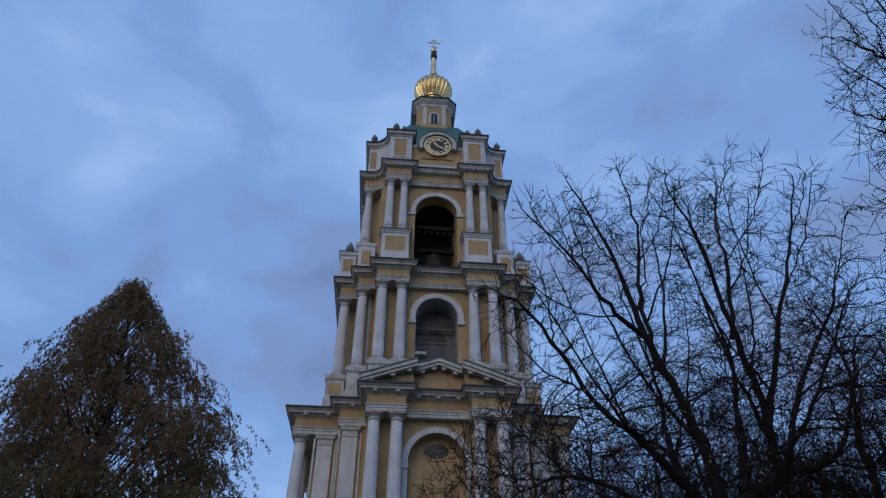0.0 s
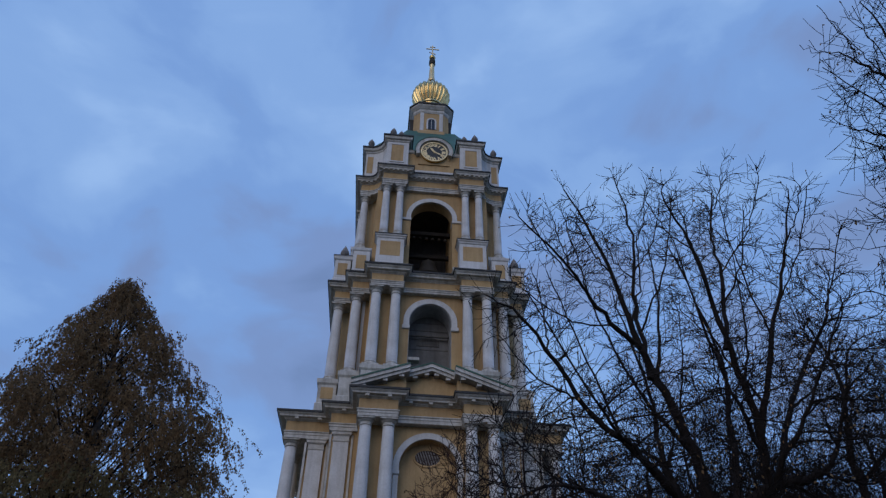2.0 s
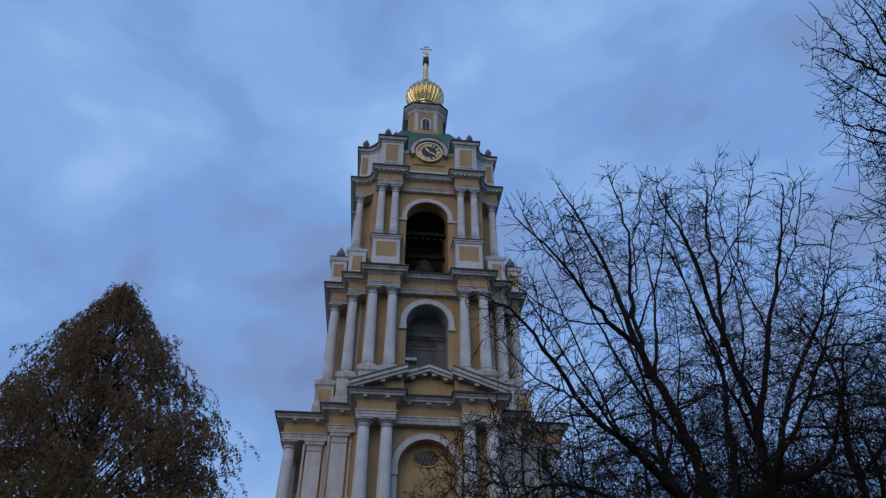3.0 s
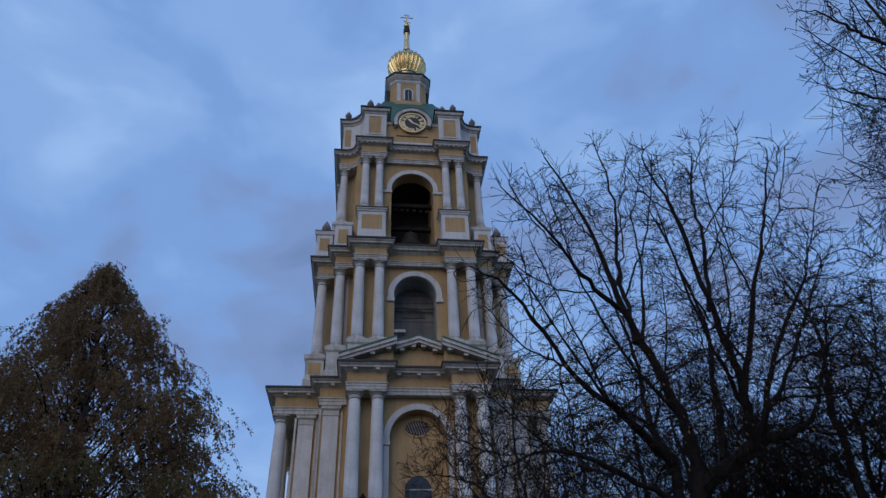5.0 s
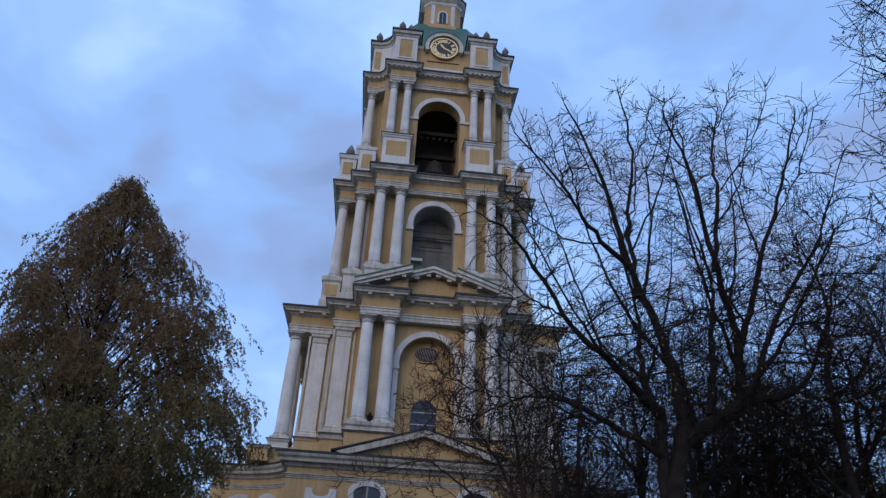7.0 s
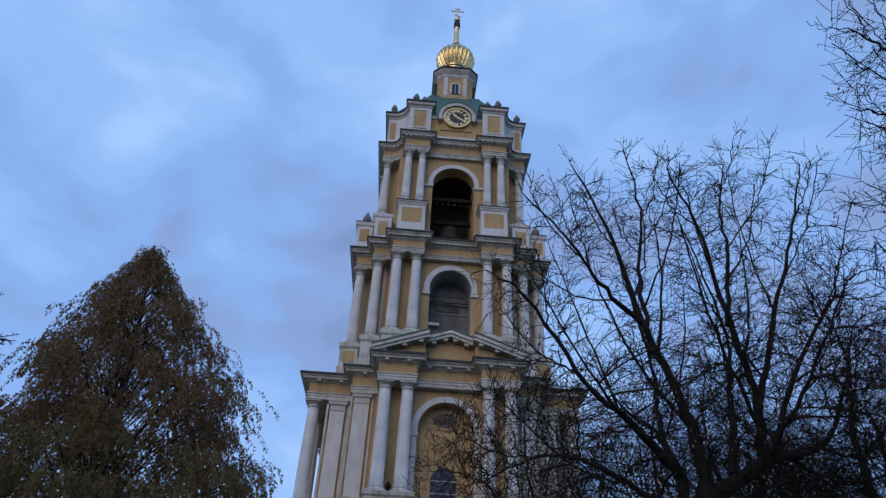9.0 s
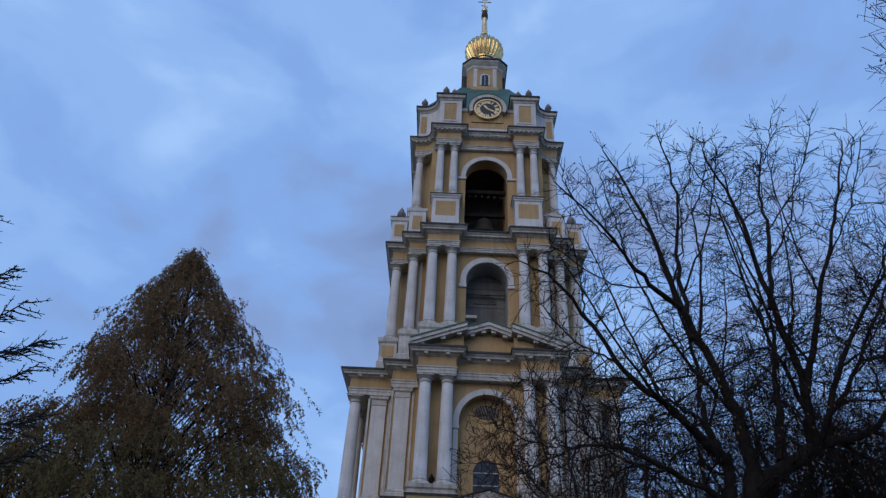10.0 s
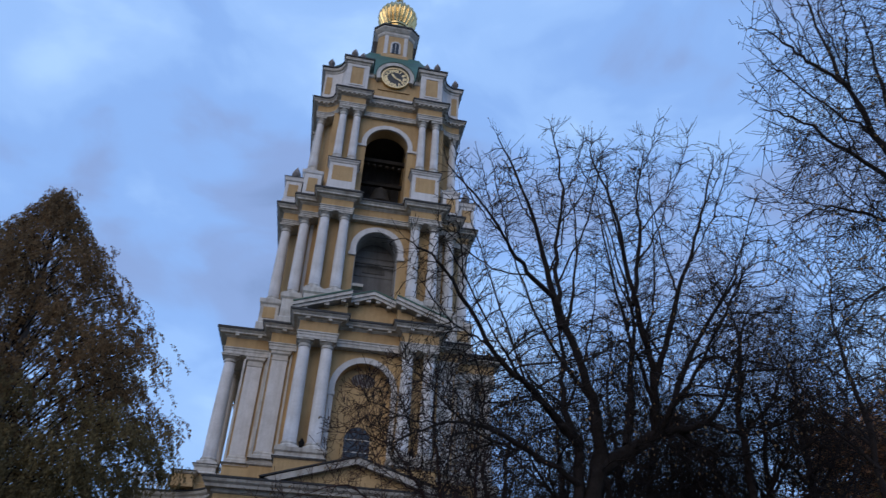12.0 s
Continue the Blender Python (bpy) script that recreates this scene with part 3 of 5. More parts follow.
    spots = [(x, -12.42) for x in (-4.3, -2.8, 2.8, 4.3)] + [(x, -11.57) for x in (-1.35, 0, 1.35)] + [(s * x, y) for s in (-1, 1) for x, y in ((5.85, -9.77), (7.6, -8.02), (9.2, -8.02))]
    for i, (x, y) in enumerate(spots):
        if i == 0:
            bm.matrix_basis = at(x, y, z1 - 0.27)
        else:
            shared("bracket", bm.data, fr, at(x, y, z1 - 0.27))
    # pediment, broken forward over the pairs
    for s in (-1, 1):
        def rake(x, z):
            return z + (5.45 - abs(x)) * 0.36
        for x0, x1, y0, nm in ((5.45, 1.55, -13.05, "raking_cornice"), (1.95, 0.0, -12.2, "raking_cornice")):
            m = [(s * x0, rake(x0, z1 + 0.02)), (s * x1, rake(x1, z1 + 0.02)), (s * x1, rake(x1, z1 + 0.5)), (s * x0, rake(x0, z1 + 0.5))]
            r = part(nm, slab(m, y0, -9.6), TRIM, tower, "white raking cornice of the pediment")
            m2 = [(s * x0 * 1.0, rake(x0, z1 + 0.25)), (s * x1, rake(x1, z1 + 0.25)), (s * x1, rake(x1, z1 + 0.5)), (s * x0, rake(x0, z1 + 0.5))]
            part("raking_fillet", slab(m2, y0 - 0.12, y0 + 0.01), TRIM, r)
            m3 = [(s * x0, rake(x0, z1 + 0.503)), (s * x1, rake(x1, z1 + 0.503)), (s * x1, rake(x1, z1 + 0.60)), (s * x0, rake(x0, z1 + 0.60))]
            part("raking_flashing", slab(m3, y0 - 0.18, -9.6), GREEN, r, "green sheet-metal roof edge")
        for x, y0 in ((4.6, -12.95), (3.2, -12.95), (2.1, -12.95), (1.15, -12.1), (0.35, -12.1)):
            part("bracket", box(s * x - 0.16, s * x + 0.16, y0 + 0.0, y0 + 0.5, rake(x, z1 - 0.16), rake(x, z1 + 0.03)), TRIM, tower, "small white cornice bracket")
    part("tympanum", slab([(-1.9, z1 + 0.1), (1.9, z1 + 0.1), (1.9, z1 + 1.2), (0, z1 + 1.9), (-1.9, z1 + 1.2)], -11.6, -11.0), OCHRE, tower, "ochre pediment field")
    for s in (-1, 1):
        part("tympanum", slab([(s * 4.8, z1 + 0.1), (s * 1.75, z1 + 0.1), (s * 1.75, z1 + 1.25), (s * 4.8, z1 + 0.2)], -12.4, -11.0), OCHRE, tower, "ochre pediment field")


second_tier()


# third tier
GREYWALL = material("grey_vault_plaster", (0.42, 0.42, 0.42), (0.30, 0.30, 0.30), 0.95, 0.6, 8, 0.3, streak=0.4)


CLOSING = material("grey_closing_boards", (0.20, 0.195, 0.19), (0.13, 0.125, 0.12), 0.95, 0.6, 8, 0.3, streak=0.4)


def third_tier():
    z0, z1 = 21.5, 32.95
    face = loop_of([(0, 9.85), (2.3, 9.85), (2.3, 10.7), (4.8, 10.7), (4.8, 9.35), (6.3, 9.35), (6.3, 7.75), (7.75, 7.75), (7.75, 0)])
    core = [(0, 9.45), (4.85, 9.45), (4.85, 8.2), (6.35, 8.2), (6.35, 6.4), (7.2, 5.9), (7.4, 5.6), (7.4, 0)]
    w = tier_walls("third_tier_wall", core, z0, 31.4, 1.66, 29.0, 1.66, -9.45, 1.3)
    part("archivolt", slab(arch_band(1.66, 2.1, 29.0, 28.6), -9.58, -9.3), WHITE, w, "white arch moulding")
    for s in (-1, 1):
        part("impost", box(*sorted((s * 1.6, s * 2.2)), -9.62, -8.6, 28.3, 28.62, bevel=0.03), WHITE, w)
    # plastered vault behind the arch, closed by boards
    part("vault", slab(arch_head(1.62, 29.0, 1.62, -1.66, 1.66, 30.66), -9.42, -7.45), GREYWALL, w, "grey plastered vault")
    for s in (-1, 1):
        part("reveal", box(*sorted((s * 1.61, s * 1.658)), -9.42, -7.45, 22.0, 29.0), GREYWALL, w)
    sh = part("shutter", box(-1.66, 1.66, -7.6, -7.45, 22.0, 31.0), CLOSING, w, "grey boarded wall closing the vault")
    for z in (27.6, 28.5, 29.3, 30.0):
        part("board_joint", box(-1.6, 1.6, -7.63, -7.58, z - 0.03, z + 0.03), OLDWOOD, sh)
    part("beam", box(-1.66, 1.66, -8.05, -7.9, 28.55, 28.66), OLDWOOD, sh)
    # arched patch added on the boards, darker than they are
    part("dark_patch", slab([(-0.9, 27.9), (0.9, 27.9), (0.9, 28.3)] + arc(0.9, 28.3, 12, 0, math.pi, 0.4) + [(-0.9, 28.3)], -7.66, -7.58), OLDWOOD, sh, "dark arched patch on the boards")
    part("shutter_sill", box(-1.66, -0.75, -9.3, -8.6, 25.75, 26.0, bevel=0.02), TRIM, w, "white ledge in the arch")
    part("arch_sill", swept(rect(-1.9, 1.9, -10.4, -9.0), [(0, 23.8), (0, 24.2), (0.15, 24.3), (0.15, 24.42)]), GREEN, w, "green sheet-metal sill")
    for s in (-1, 1):
        part("plinth", swept(rect(*sorted((s * 2.1, s * 4.95)), -10.75, -9.3), [(0.1, z0), (0.1, 22.6), (0, 22.7), (0, 23.9), (0.12, 24.05), (0.14, 24.35)]), TRIM, tower, "white plinth under paired columns")
        part("plinth", swept(rect(*sorted((s * 5.2, s * 6.5)), -9.45, -8.0), [(0.1, z0), (0.1, 22.4), (0, 22.5), (0, 23.9), (0.12, 24.05), (0.14, 24.35)]), TRIM, tower, "white plinth under a column")
        pl = part("plinth", swept(rect(*sorted((s * 6.7, s * 8.05)), -8.05, -6.6), [(0.1, z0), (0.1, 22.4), (0, 22.5), (0, 23.9), (0.12, 24.05), (0.14, 24.35)]), TRIM, tower, "white plinth under a corner column")
        part("panel", box(s * 7.375 - 0.45, s * 7.375 + 0.45, -8.085, -8.0, 22.8, 23.7), OCHRE, pl, "ochre panel")
        part("wall_strip", box(s * 5.3 - 0.12, s * 5.3 + 0.12, -8.28, -8.15, 24.0, 31.3), WHITE, w)
        part("wall_strip", box(s * 4.5 - 0.3, s * 4.5 + 0.3, -9.53, -9.4, 24.0, 31.3), OCHRE, w)
    columns(both([(2.82, 10.2), (4.35, 10.2)]), 0.42, 24.35, 7.05, 0.6, 0.45)
    columns(both([(5.88, 8.85), (7.35, 7.3)]), 0.42, 24.35, 7.05, 0.6, 0.45)
    columns(both([(7.45, 3.9), (7.45, 2.4)]), 0.42, 24.35, 7.05, 0.6, 0.45)
    entablature(face, 31.4, z1, 0.6, 0.38, 0.5)


third_tier()


# fourth tier, the open belfry
def belfry():
    z0, z1 = 33.0, 46.0
    face = loop_of([(0, 7.8), (2.45, 7.8), (2.45, 8.65), (4.7, 8.65), (4.7, 7.9), (5.0, 7.25), (5.45, 6.88), (6.0, 6.72), (6.72, 6.72), (6.72, 0)])
    core = [(0, 7.5), (5.1, 7.5), (5.1, 6.5), (5.3, 5.9), (5.7, 5.45), (6.3, 5.2), (6.45, 5.2), (6.45, 0)]
    w = tier_walls("belfry_wall", core, z0, 44.25, 1.9, 41.3, 1.9, -7.5, 1.2)
    part("archivolt", slab(arch_band(1.9, 2.32, 41.3, 41.1), -7.62, -7.35), WHITE, w, "white arch moulding")
    for s in (-1, 1):
        part("impost", box(*sorted((s * 1.85, s * 2.75)), -7.64, -6.6, 40.85, 41.12, bevel=0.03), WHITE, w)
        pedestal(*sorted((s * 2.4, s * 4.72)), -8.72, -7.3, 34.6, 38.0)
        part("plinth", swept(rect(*sorted((s * 2.2, s * 4.9)), -9.3, -7.0), [(0.1, z0), (0.1, 34.2), (0, 34.3), (0, 34.62)]), TRIM, tower, "white plinth")
        part("plinth", swept(rect(*sorted((s * 1.92, s * 2.35)), -8.3, -6.9), [(0, z0), (0, 35.0), (0.06, 35.1), (0.06, 35.35)]), TRIM, tower, "white plinth beside the arch")
        p = part("parapet_pier", swept(rect(*sorted((s * 6.75, s * 8.05)), -8.05, -6.75), [(0.08, z0), (0.08, 33.5), (0, 33.6), (0, 35.4), (0.1, 35.5), (0.14, 35.72), (0.18, 35.8)]), WHITE, tower, "white parapet pier")
        part("panel", box(s * 7.4 - 0.4, s * 7.4 + 0.4, -8.085, -8.0, 33.9, 35.1), OCHRE, p, "ochre panel")
        part("pier_flashing", swept(rect(*sorted((s * 6.75, s * 8.05)), -8.05, -6.75), [(0.2, 35.803), (0.2, 35.86)]), SHEET, p)
        urn(s * 7.4, -7.4, 35.86, 1.15)
        p = part("parapet_pier", swept(rect(*sorted((s * 5.2, s * 6.6)), -8.6, -6.7), [(0.08, z0), (0.08, 33.8), (0, 33.9), (0, 36.1), (0.08, 36.2), (0.12, 36.42)]), WHITE, tower, "white parapet pier")
        part("panel", box(s * 5.9 - 0.4, s * 5.9 + 0.4, -8.635, -8.5, 34.3, 35.7), OCHRE, p, "ochre panel")
        part("plinth", swept(rect(*sorted((s * 5.3, s * 6.9)), -6.95, -5.6), [(0, z0), (0, 37.3), (0.1, 37.4), (0.12, 37.7)]), WHITE, tower, "white plinth under a corner column")
    columns(both([(3.02, 8.12), (4.27, 8.12)]), 0.36, 38.05, 6.2, 0.75, 0.8)
    columns(both([(6.25, 6.3)]), 0.36, 37.7, 6.55, 0.75, 0.8)
    columns(both([(6.55, 3.9), (6.55, 2.6)]), 0.36, 37.7, 6.55, 0.75, 0.8)
    for s in (-1, 1):
        part("plinth", swept(rect(*sorted((s * 6.2, s * 7.0)), -4.6, 4.6), [(0.0, z0), (0, 37.3), (0.06, 37.4), (0.06, 37.7)]), WHITE, tower, "white plinth under side columns")
    entablature(face, 44.25, z1, 0.55, 0.45, 0.5, 0.18, 0.42)
    # bell frame inside
    for z, y in ((39.0, -4.6), (40.9, -5.6)):
        part("beam", box(-1.9, 1.9, y - 0.18, y + 0.18, z - 0.2, z + 0.2, bevel=0.02), DARKWOOD, w, "dark timber bell beam")
    # floor in the same plaster, darkened for the belfry's shade
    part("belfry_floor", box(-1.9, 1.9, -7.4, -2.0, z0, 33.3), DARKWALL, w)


belfry()


def bell(x, y, z, r):
    b = part("church_bell", turned([(r * 1.0, 0), (r * 0.98, r * 0.12), (r * 0.78, r * 0.45), (r * 0.6, r * 0.95), (r * 0.5, r * 1.35), (r * 0.3, r * 1.5), (r * 0.08, r * 1.55), (r * 0.08, r * 1.8)], 28), BRONZE, None, "dark bronze church bell hanging in the belfry", True)
    b.matrix_basis = tower.matrix_basis @ at(x, y, z)
    tagged(b, category="bell")
    return b


bell(0, -4.6, 36.6, 1.25)
for i in range(6):
    bell(-1.45 + i * 0.58, -5.6, 40.7 - 0.4 - 0.02 * i, 0.2)["group"] = "small bells on one beam"


# attic with the clock
def attic():
    z0, z1 = 46.1, 50.4
    half = [(2.5, -8.5), (4.6, -8.5), (4.6, -7.8), (4.95, -7.1), (5.4, -6.78), (5.95, -6.6), (6.6, -6.6), (6.6, 6.6), (2.5, 6.6)]
    w = part("attic_wall", box(-2.5, 2.5, -7.95, 6.5, z0, 49.2), OCHRE, tower, "ochre wall below the clock")
    part("attic_base", box(-2.5, 2.5, -8.05, -7.9, z0, 46.75), WHITE, w)
    part("attic_coping", swept(rect(-2.5, 2.5, -8.0, -7.0), [(0, 48.95), (0.08, 49.05), (0.1, 49.2), (0.18, 49.3)]), TRIM, w)
    for s in (-1, 1):
        o = half if s > 0 else [(-x, y) for x, y in reversed(half)]
        side = part("attic_pier", swept(o, [(0.12, z0), (0.12, 46.7), (0, 46.8), (0, 49.85)]), WHITE, tower, "white attic pier")
        part("cornice", swept(o, [(0.02, 49.85), (0.08, 49.92), (0.1, 50.05), (0.26, 50.12), (0.3, 50.26), (0.33, z1)]), TRIM, side)
        part("cornice_flashing", swept(o, [(0.42, z1 + 0.003), (0.42, z1 + 0.16), (0.15, z1 + 0.22)]), SHEET, side, "dark sheet-metal edge")
    apron = bmesh.new()
    a, b, c, d = [apron.verts.new(p) for p in ((-2.5, -8.1, 49.31), (2.5, -8.1, 49.31), (2.5, -5.9, 51.5), (-2.5, -5.9, 51.5))]
    e, f = [apron.verts.new(p) for p in ((-2.5, -5.9, 49.31), (2.5, -5.9, 49.31))]
    for q in ((a, b, c, d), (a, d, e), (b, f, c), (a, e, f, b), (c, f, e, d)):
        apron.faces.new(q)
    part("roof_apron", apron, GREEN, w, "green sheet-metal roof slope beside the clock")
    part("clock_wall", slab([(-1.5, 47.6), (-1.5, 49.15)] + arc(1.5, 49.15, 24, math.pi, 0) + [(1.5, 49.15), (1.5, 47.6)], -8.06, -6.4), OCHRE, w, "ochre wall behind the clock")
    hood = part("clock_hood", slab(arc(1.82, 49.15, 28, radians(-18), radians(198)) + arc(1.45, 49.15, 28, radians(198), radians(-18)), -8.5, -6.4), TRIM, w, "arched white cornice round the clock")
    part("hood_flashing", slab(arc(1.9, 49.15, 28, radians(-10), radians(190)) + arc(1.823, 49.15, 28, radians(190), radians(-10)), -8.55, -6.4), GREEN, hood)
    for s in (-1, 1):
        part("panel", box(s * 3.57 - 0.58, s * 3.57 + 0.58, -8.53, -8.4, 47.25, 49.45), OCHRE, w, "ochre panel")
        fr = bmesh.new()
        for x0, x1, a, b in ((-0.7, 0.7, 47.1, 47.25), (-0.7, 0.7, 49.45, 49.6), (-0.7, -0.58, 47.25, 49.45), (0.58, 0.7, 47.25, 49.45)):
            box(s * 3.57 + x0, s * 3.57 + x1, -8.58, -8.4, a, b, fr)
        part("panel_frame", fr, WHITE, w)
        part("panel", box(s * 6.15 - 0.28, s * 6.15 + 0.28, -6.63, -6.5, 47.2, 49.4), OCHRE, w, "ochre panel")
        for x, y, lift in ((6.25, -6.25, 0.6), (4.1, -7.75, 0.9), (3.3, -5.8, 2.7)):
            part("urn_block", box(s * x - 0.3, s * x + 0.3, y - 0.3, y + 0.3, z1 + 0.05, z1 + lift), STONE, tower, "stone block under an urn")
            urn(s * x, y, z1 + lift, 1.0)
    # the clock
    c = part("clock", turned([(1.30, 0), (1.30, 0.16), (1.22, 0.2)], 48), GOLD, tower, "round black clock with gold ring and numerals")
    c.matrix_basis = at(0, -8.07, 49.13) @ Matrix.Rotation(radians(90), 4, "X")
    part("clock_face", turned([(1.2, 0.205), (1.2, 0.225)], 48), BLACK, c, "black enamel clock face")
    ring = bmesh.new()
    n = 48
    rs = [[ring.verts.new((r * math.cos(2 * math.pi * i / n), r * math.sin(2 * math.pi * i / n), z)) for i in range(n)] for r, z in ((1.17, 0.2), (1.17, 0.3), (1.31, 0.3), (1.31, 0.2))]
    for k in range(4):
        for i in range(n):
            j = (i + 1) % n
            ring.faces.new((rs[k][i], rs[k][j], rs[(k + 1) % 4][j], rs[(k + 1) % 4][i]))
    part("clock_ring", ring, GILT, c, "pale gilded ring")
    for i, t in enumerate("XII I II III IV V VI VII VIII IX X XI".split()):
        cu = bpy.data.curves.new("numeral", "FONT")
        cu.body, cu.size, cu.align_x, cu.align_y, cu.extrude = t, 0.46, "CENTER", "CENTER", 0.01
        cu.offset = 0.03
        cu.materials.append(GILT)
        nb = new("numeral", cu)
        nb.parent = c
        a = radians(-30 * i)
        nb.matrix_basis = Matrix.Rotation(a, 4, "Z") @ at(0, 0.90, 0.24)
        nb["label"] = "gold Roman numeral"
    for ang, ln, wd in ((-58 - 0, 0.92, 0.09), (-142, 0.68, 0.12)):
        pt = part("pointer", slab([(-wd * 0.5, -0.2), (-wd, ln * 0.6), (0, ln), (wd, ln * 0.6), (wd * 0.5, -0.2)], -0.01, 0.01), GILT, c, "gold clock pointer")
        pt.matrix_basis = Matrix.Rotation(radians(ang if ln < 0.8 else 62), 4, "Z") @ at(0, 0, 0.27) @ Matrix.Rotation(radians(-90), 4, "X") @ Matrix.Diagonal((1, 1, -1, 1))
    part("boss", turned([(0.1, 0.23), (0.1, 0.3), (0.04, 0.33)], 12), GILT, c)
    # roof
    prof = [(0.0, 50.45), (-0.5, 51.6), (-1.3, 53.2), (-2.1, 54.8), (-2.9, 56.3), (-3.5, 57.4), (-3.8, 58.1)]
    part("roof", swept(loop_of([(0, 6.5), (6.5, 6.5), (6.5, 0)]), prof), GREEN, tower, "green sheet-metal hipped roof")


GILT = material("pale_gilding", (0.90, 0.72, 0.40), (0.75, 0.56, 0.28), 0.38, 2, 10, 0.03, metal=0.5)
attic()


def top():
    o = loop_of([(0, 2.6), (1.35, 2.6), (2.0, 2.0), (2.0, 0)])
    ln = part("lantern", swept(o, [(0.3, 57.6), (0.25, 58.0), (0.12, 58.3), (0.02, 58.5), (0, 61.3)]), OCHRE, tower, "small ochre and white lantern storey")
    part("lantern_cornice", swept(o, [(0.03, 61.3), (0.12, 61.5), (0.12, 61.8), (0.22, 61.9), (0.45, 62.2), (0.5, 62.4)]), TRIM, ln)
    part("lantern_flashing", swept(o, [(0.60, 62.403), (0.60, 62.62), (0.2, 62.95), (-0.4, 63.6), (-0.9, 64.4)]), SHEET, ln, "dark sheet-metal lantern roof")
    for s in (-1, 1):
        part("pilaster", box(*sorted((s * 0.88, s * 1.30)), -2.68, -2.55, 58.3, 61.3), WHITE, ln)
        # added dark strip that imitates the shaded chamfer of the lantern
        sc = part("shade_strip", swept(rect(*sorted((s * 1.95, s * 2.35)), -1.3, 1.3), [(0.10, 57.6), (0.04, 58.6), (0.04, 60.2), (0.16, 61.3)]), SHEET, ln, "dark strip in place of the lantern's shaded side")
    wn = part("lantern_window", slab(arch_band(0.38, 0.56, 59.9, 58.6), -2.72, -2.55), WHITE, ln, "white arched window frame")
    part("window_pane", slab([(0.38, 58.6)] + arc(0.38, 59.9, 12) + [(-0.38, 58.6)], -2.66, -2.6), GLASS, wn, "dark glass")
    part("window_bar", box(-0.03, 0.03, -2.69, -2.66, 58.6, 60.2), TRIM, wn)
    drum = part("drum", turned([(1.5, 64.0), (1.5, 64.9), (1.62, 65.0), (1.62, 65.25), (1.45, 65.35)], 40), GOLD, tower, "gilded drum")
    prof = [(1.42, 65.2), (1.55, 65.5), (1.85, 66.0), (2.12, 66.6), (2.22, 67.1), (2.19, 67.6), (2.0, 68.1), (1.62, 68.5), (1.15, 68.85), (0.75, 69.2), (0.52, 69.7), (0.42, 70.4)]
    d = part("dome", turned(prof, 144, lobes=24, depth=0.17), GOLD, tower, "gilded pumpkin dome with ribs", True)
    part("spire", turned([(0.42, 70.3), (0.46, 70.7), (0.38, 71.0), (0.33, 72.6), (0.28, 73.6), (0.36, 73.7)], 20), GILT, d, "pale gilded spire", True)
    part("knob", turned([(0.3, 73.7), (0.42, 73.9), (0.40, 74.7), (0.3, 74.95)], 16), BRONZE, d, "dark bronze knob", True)
    part("orb", turned([(0.1, 74.9), (0.34, 75.1), (0.42, 75.35), (0.34, 75.6), (0.1, 75.8)], 20), GOLD, d, "gold orb", True)
    cr = part("cross", box(-0.07, 0.07, -0.06, 0.06, 75.7, 78.0, bevel=0.01), GILT, d, "gilded three-bar cross")
    part("cross_bar", box(-0.85, 0.85, -0.05, 0.05, 77.15, 77.29, bevel=0.01), GILT, cr)
    part("cross_bar", box(-0.36, 0.36, -0.05, 0.05, 77.62, 77.74, bevel=0.01), GILT, cr)
    lo = part("cross_bar", box(-0.45, 0.45, -0.05, 0.05, -0.06, 0.06, bevel=0.01), GILT, cr)
    lo.matrix_basis = at(0, 0, 76.35) @ Matrix.Rotation(radians(22), 4, "Y")


top()


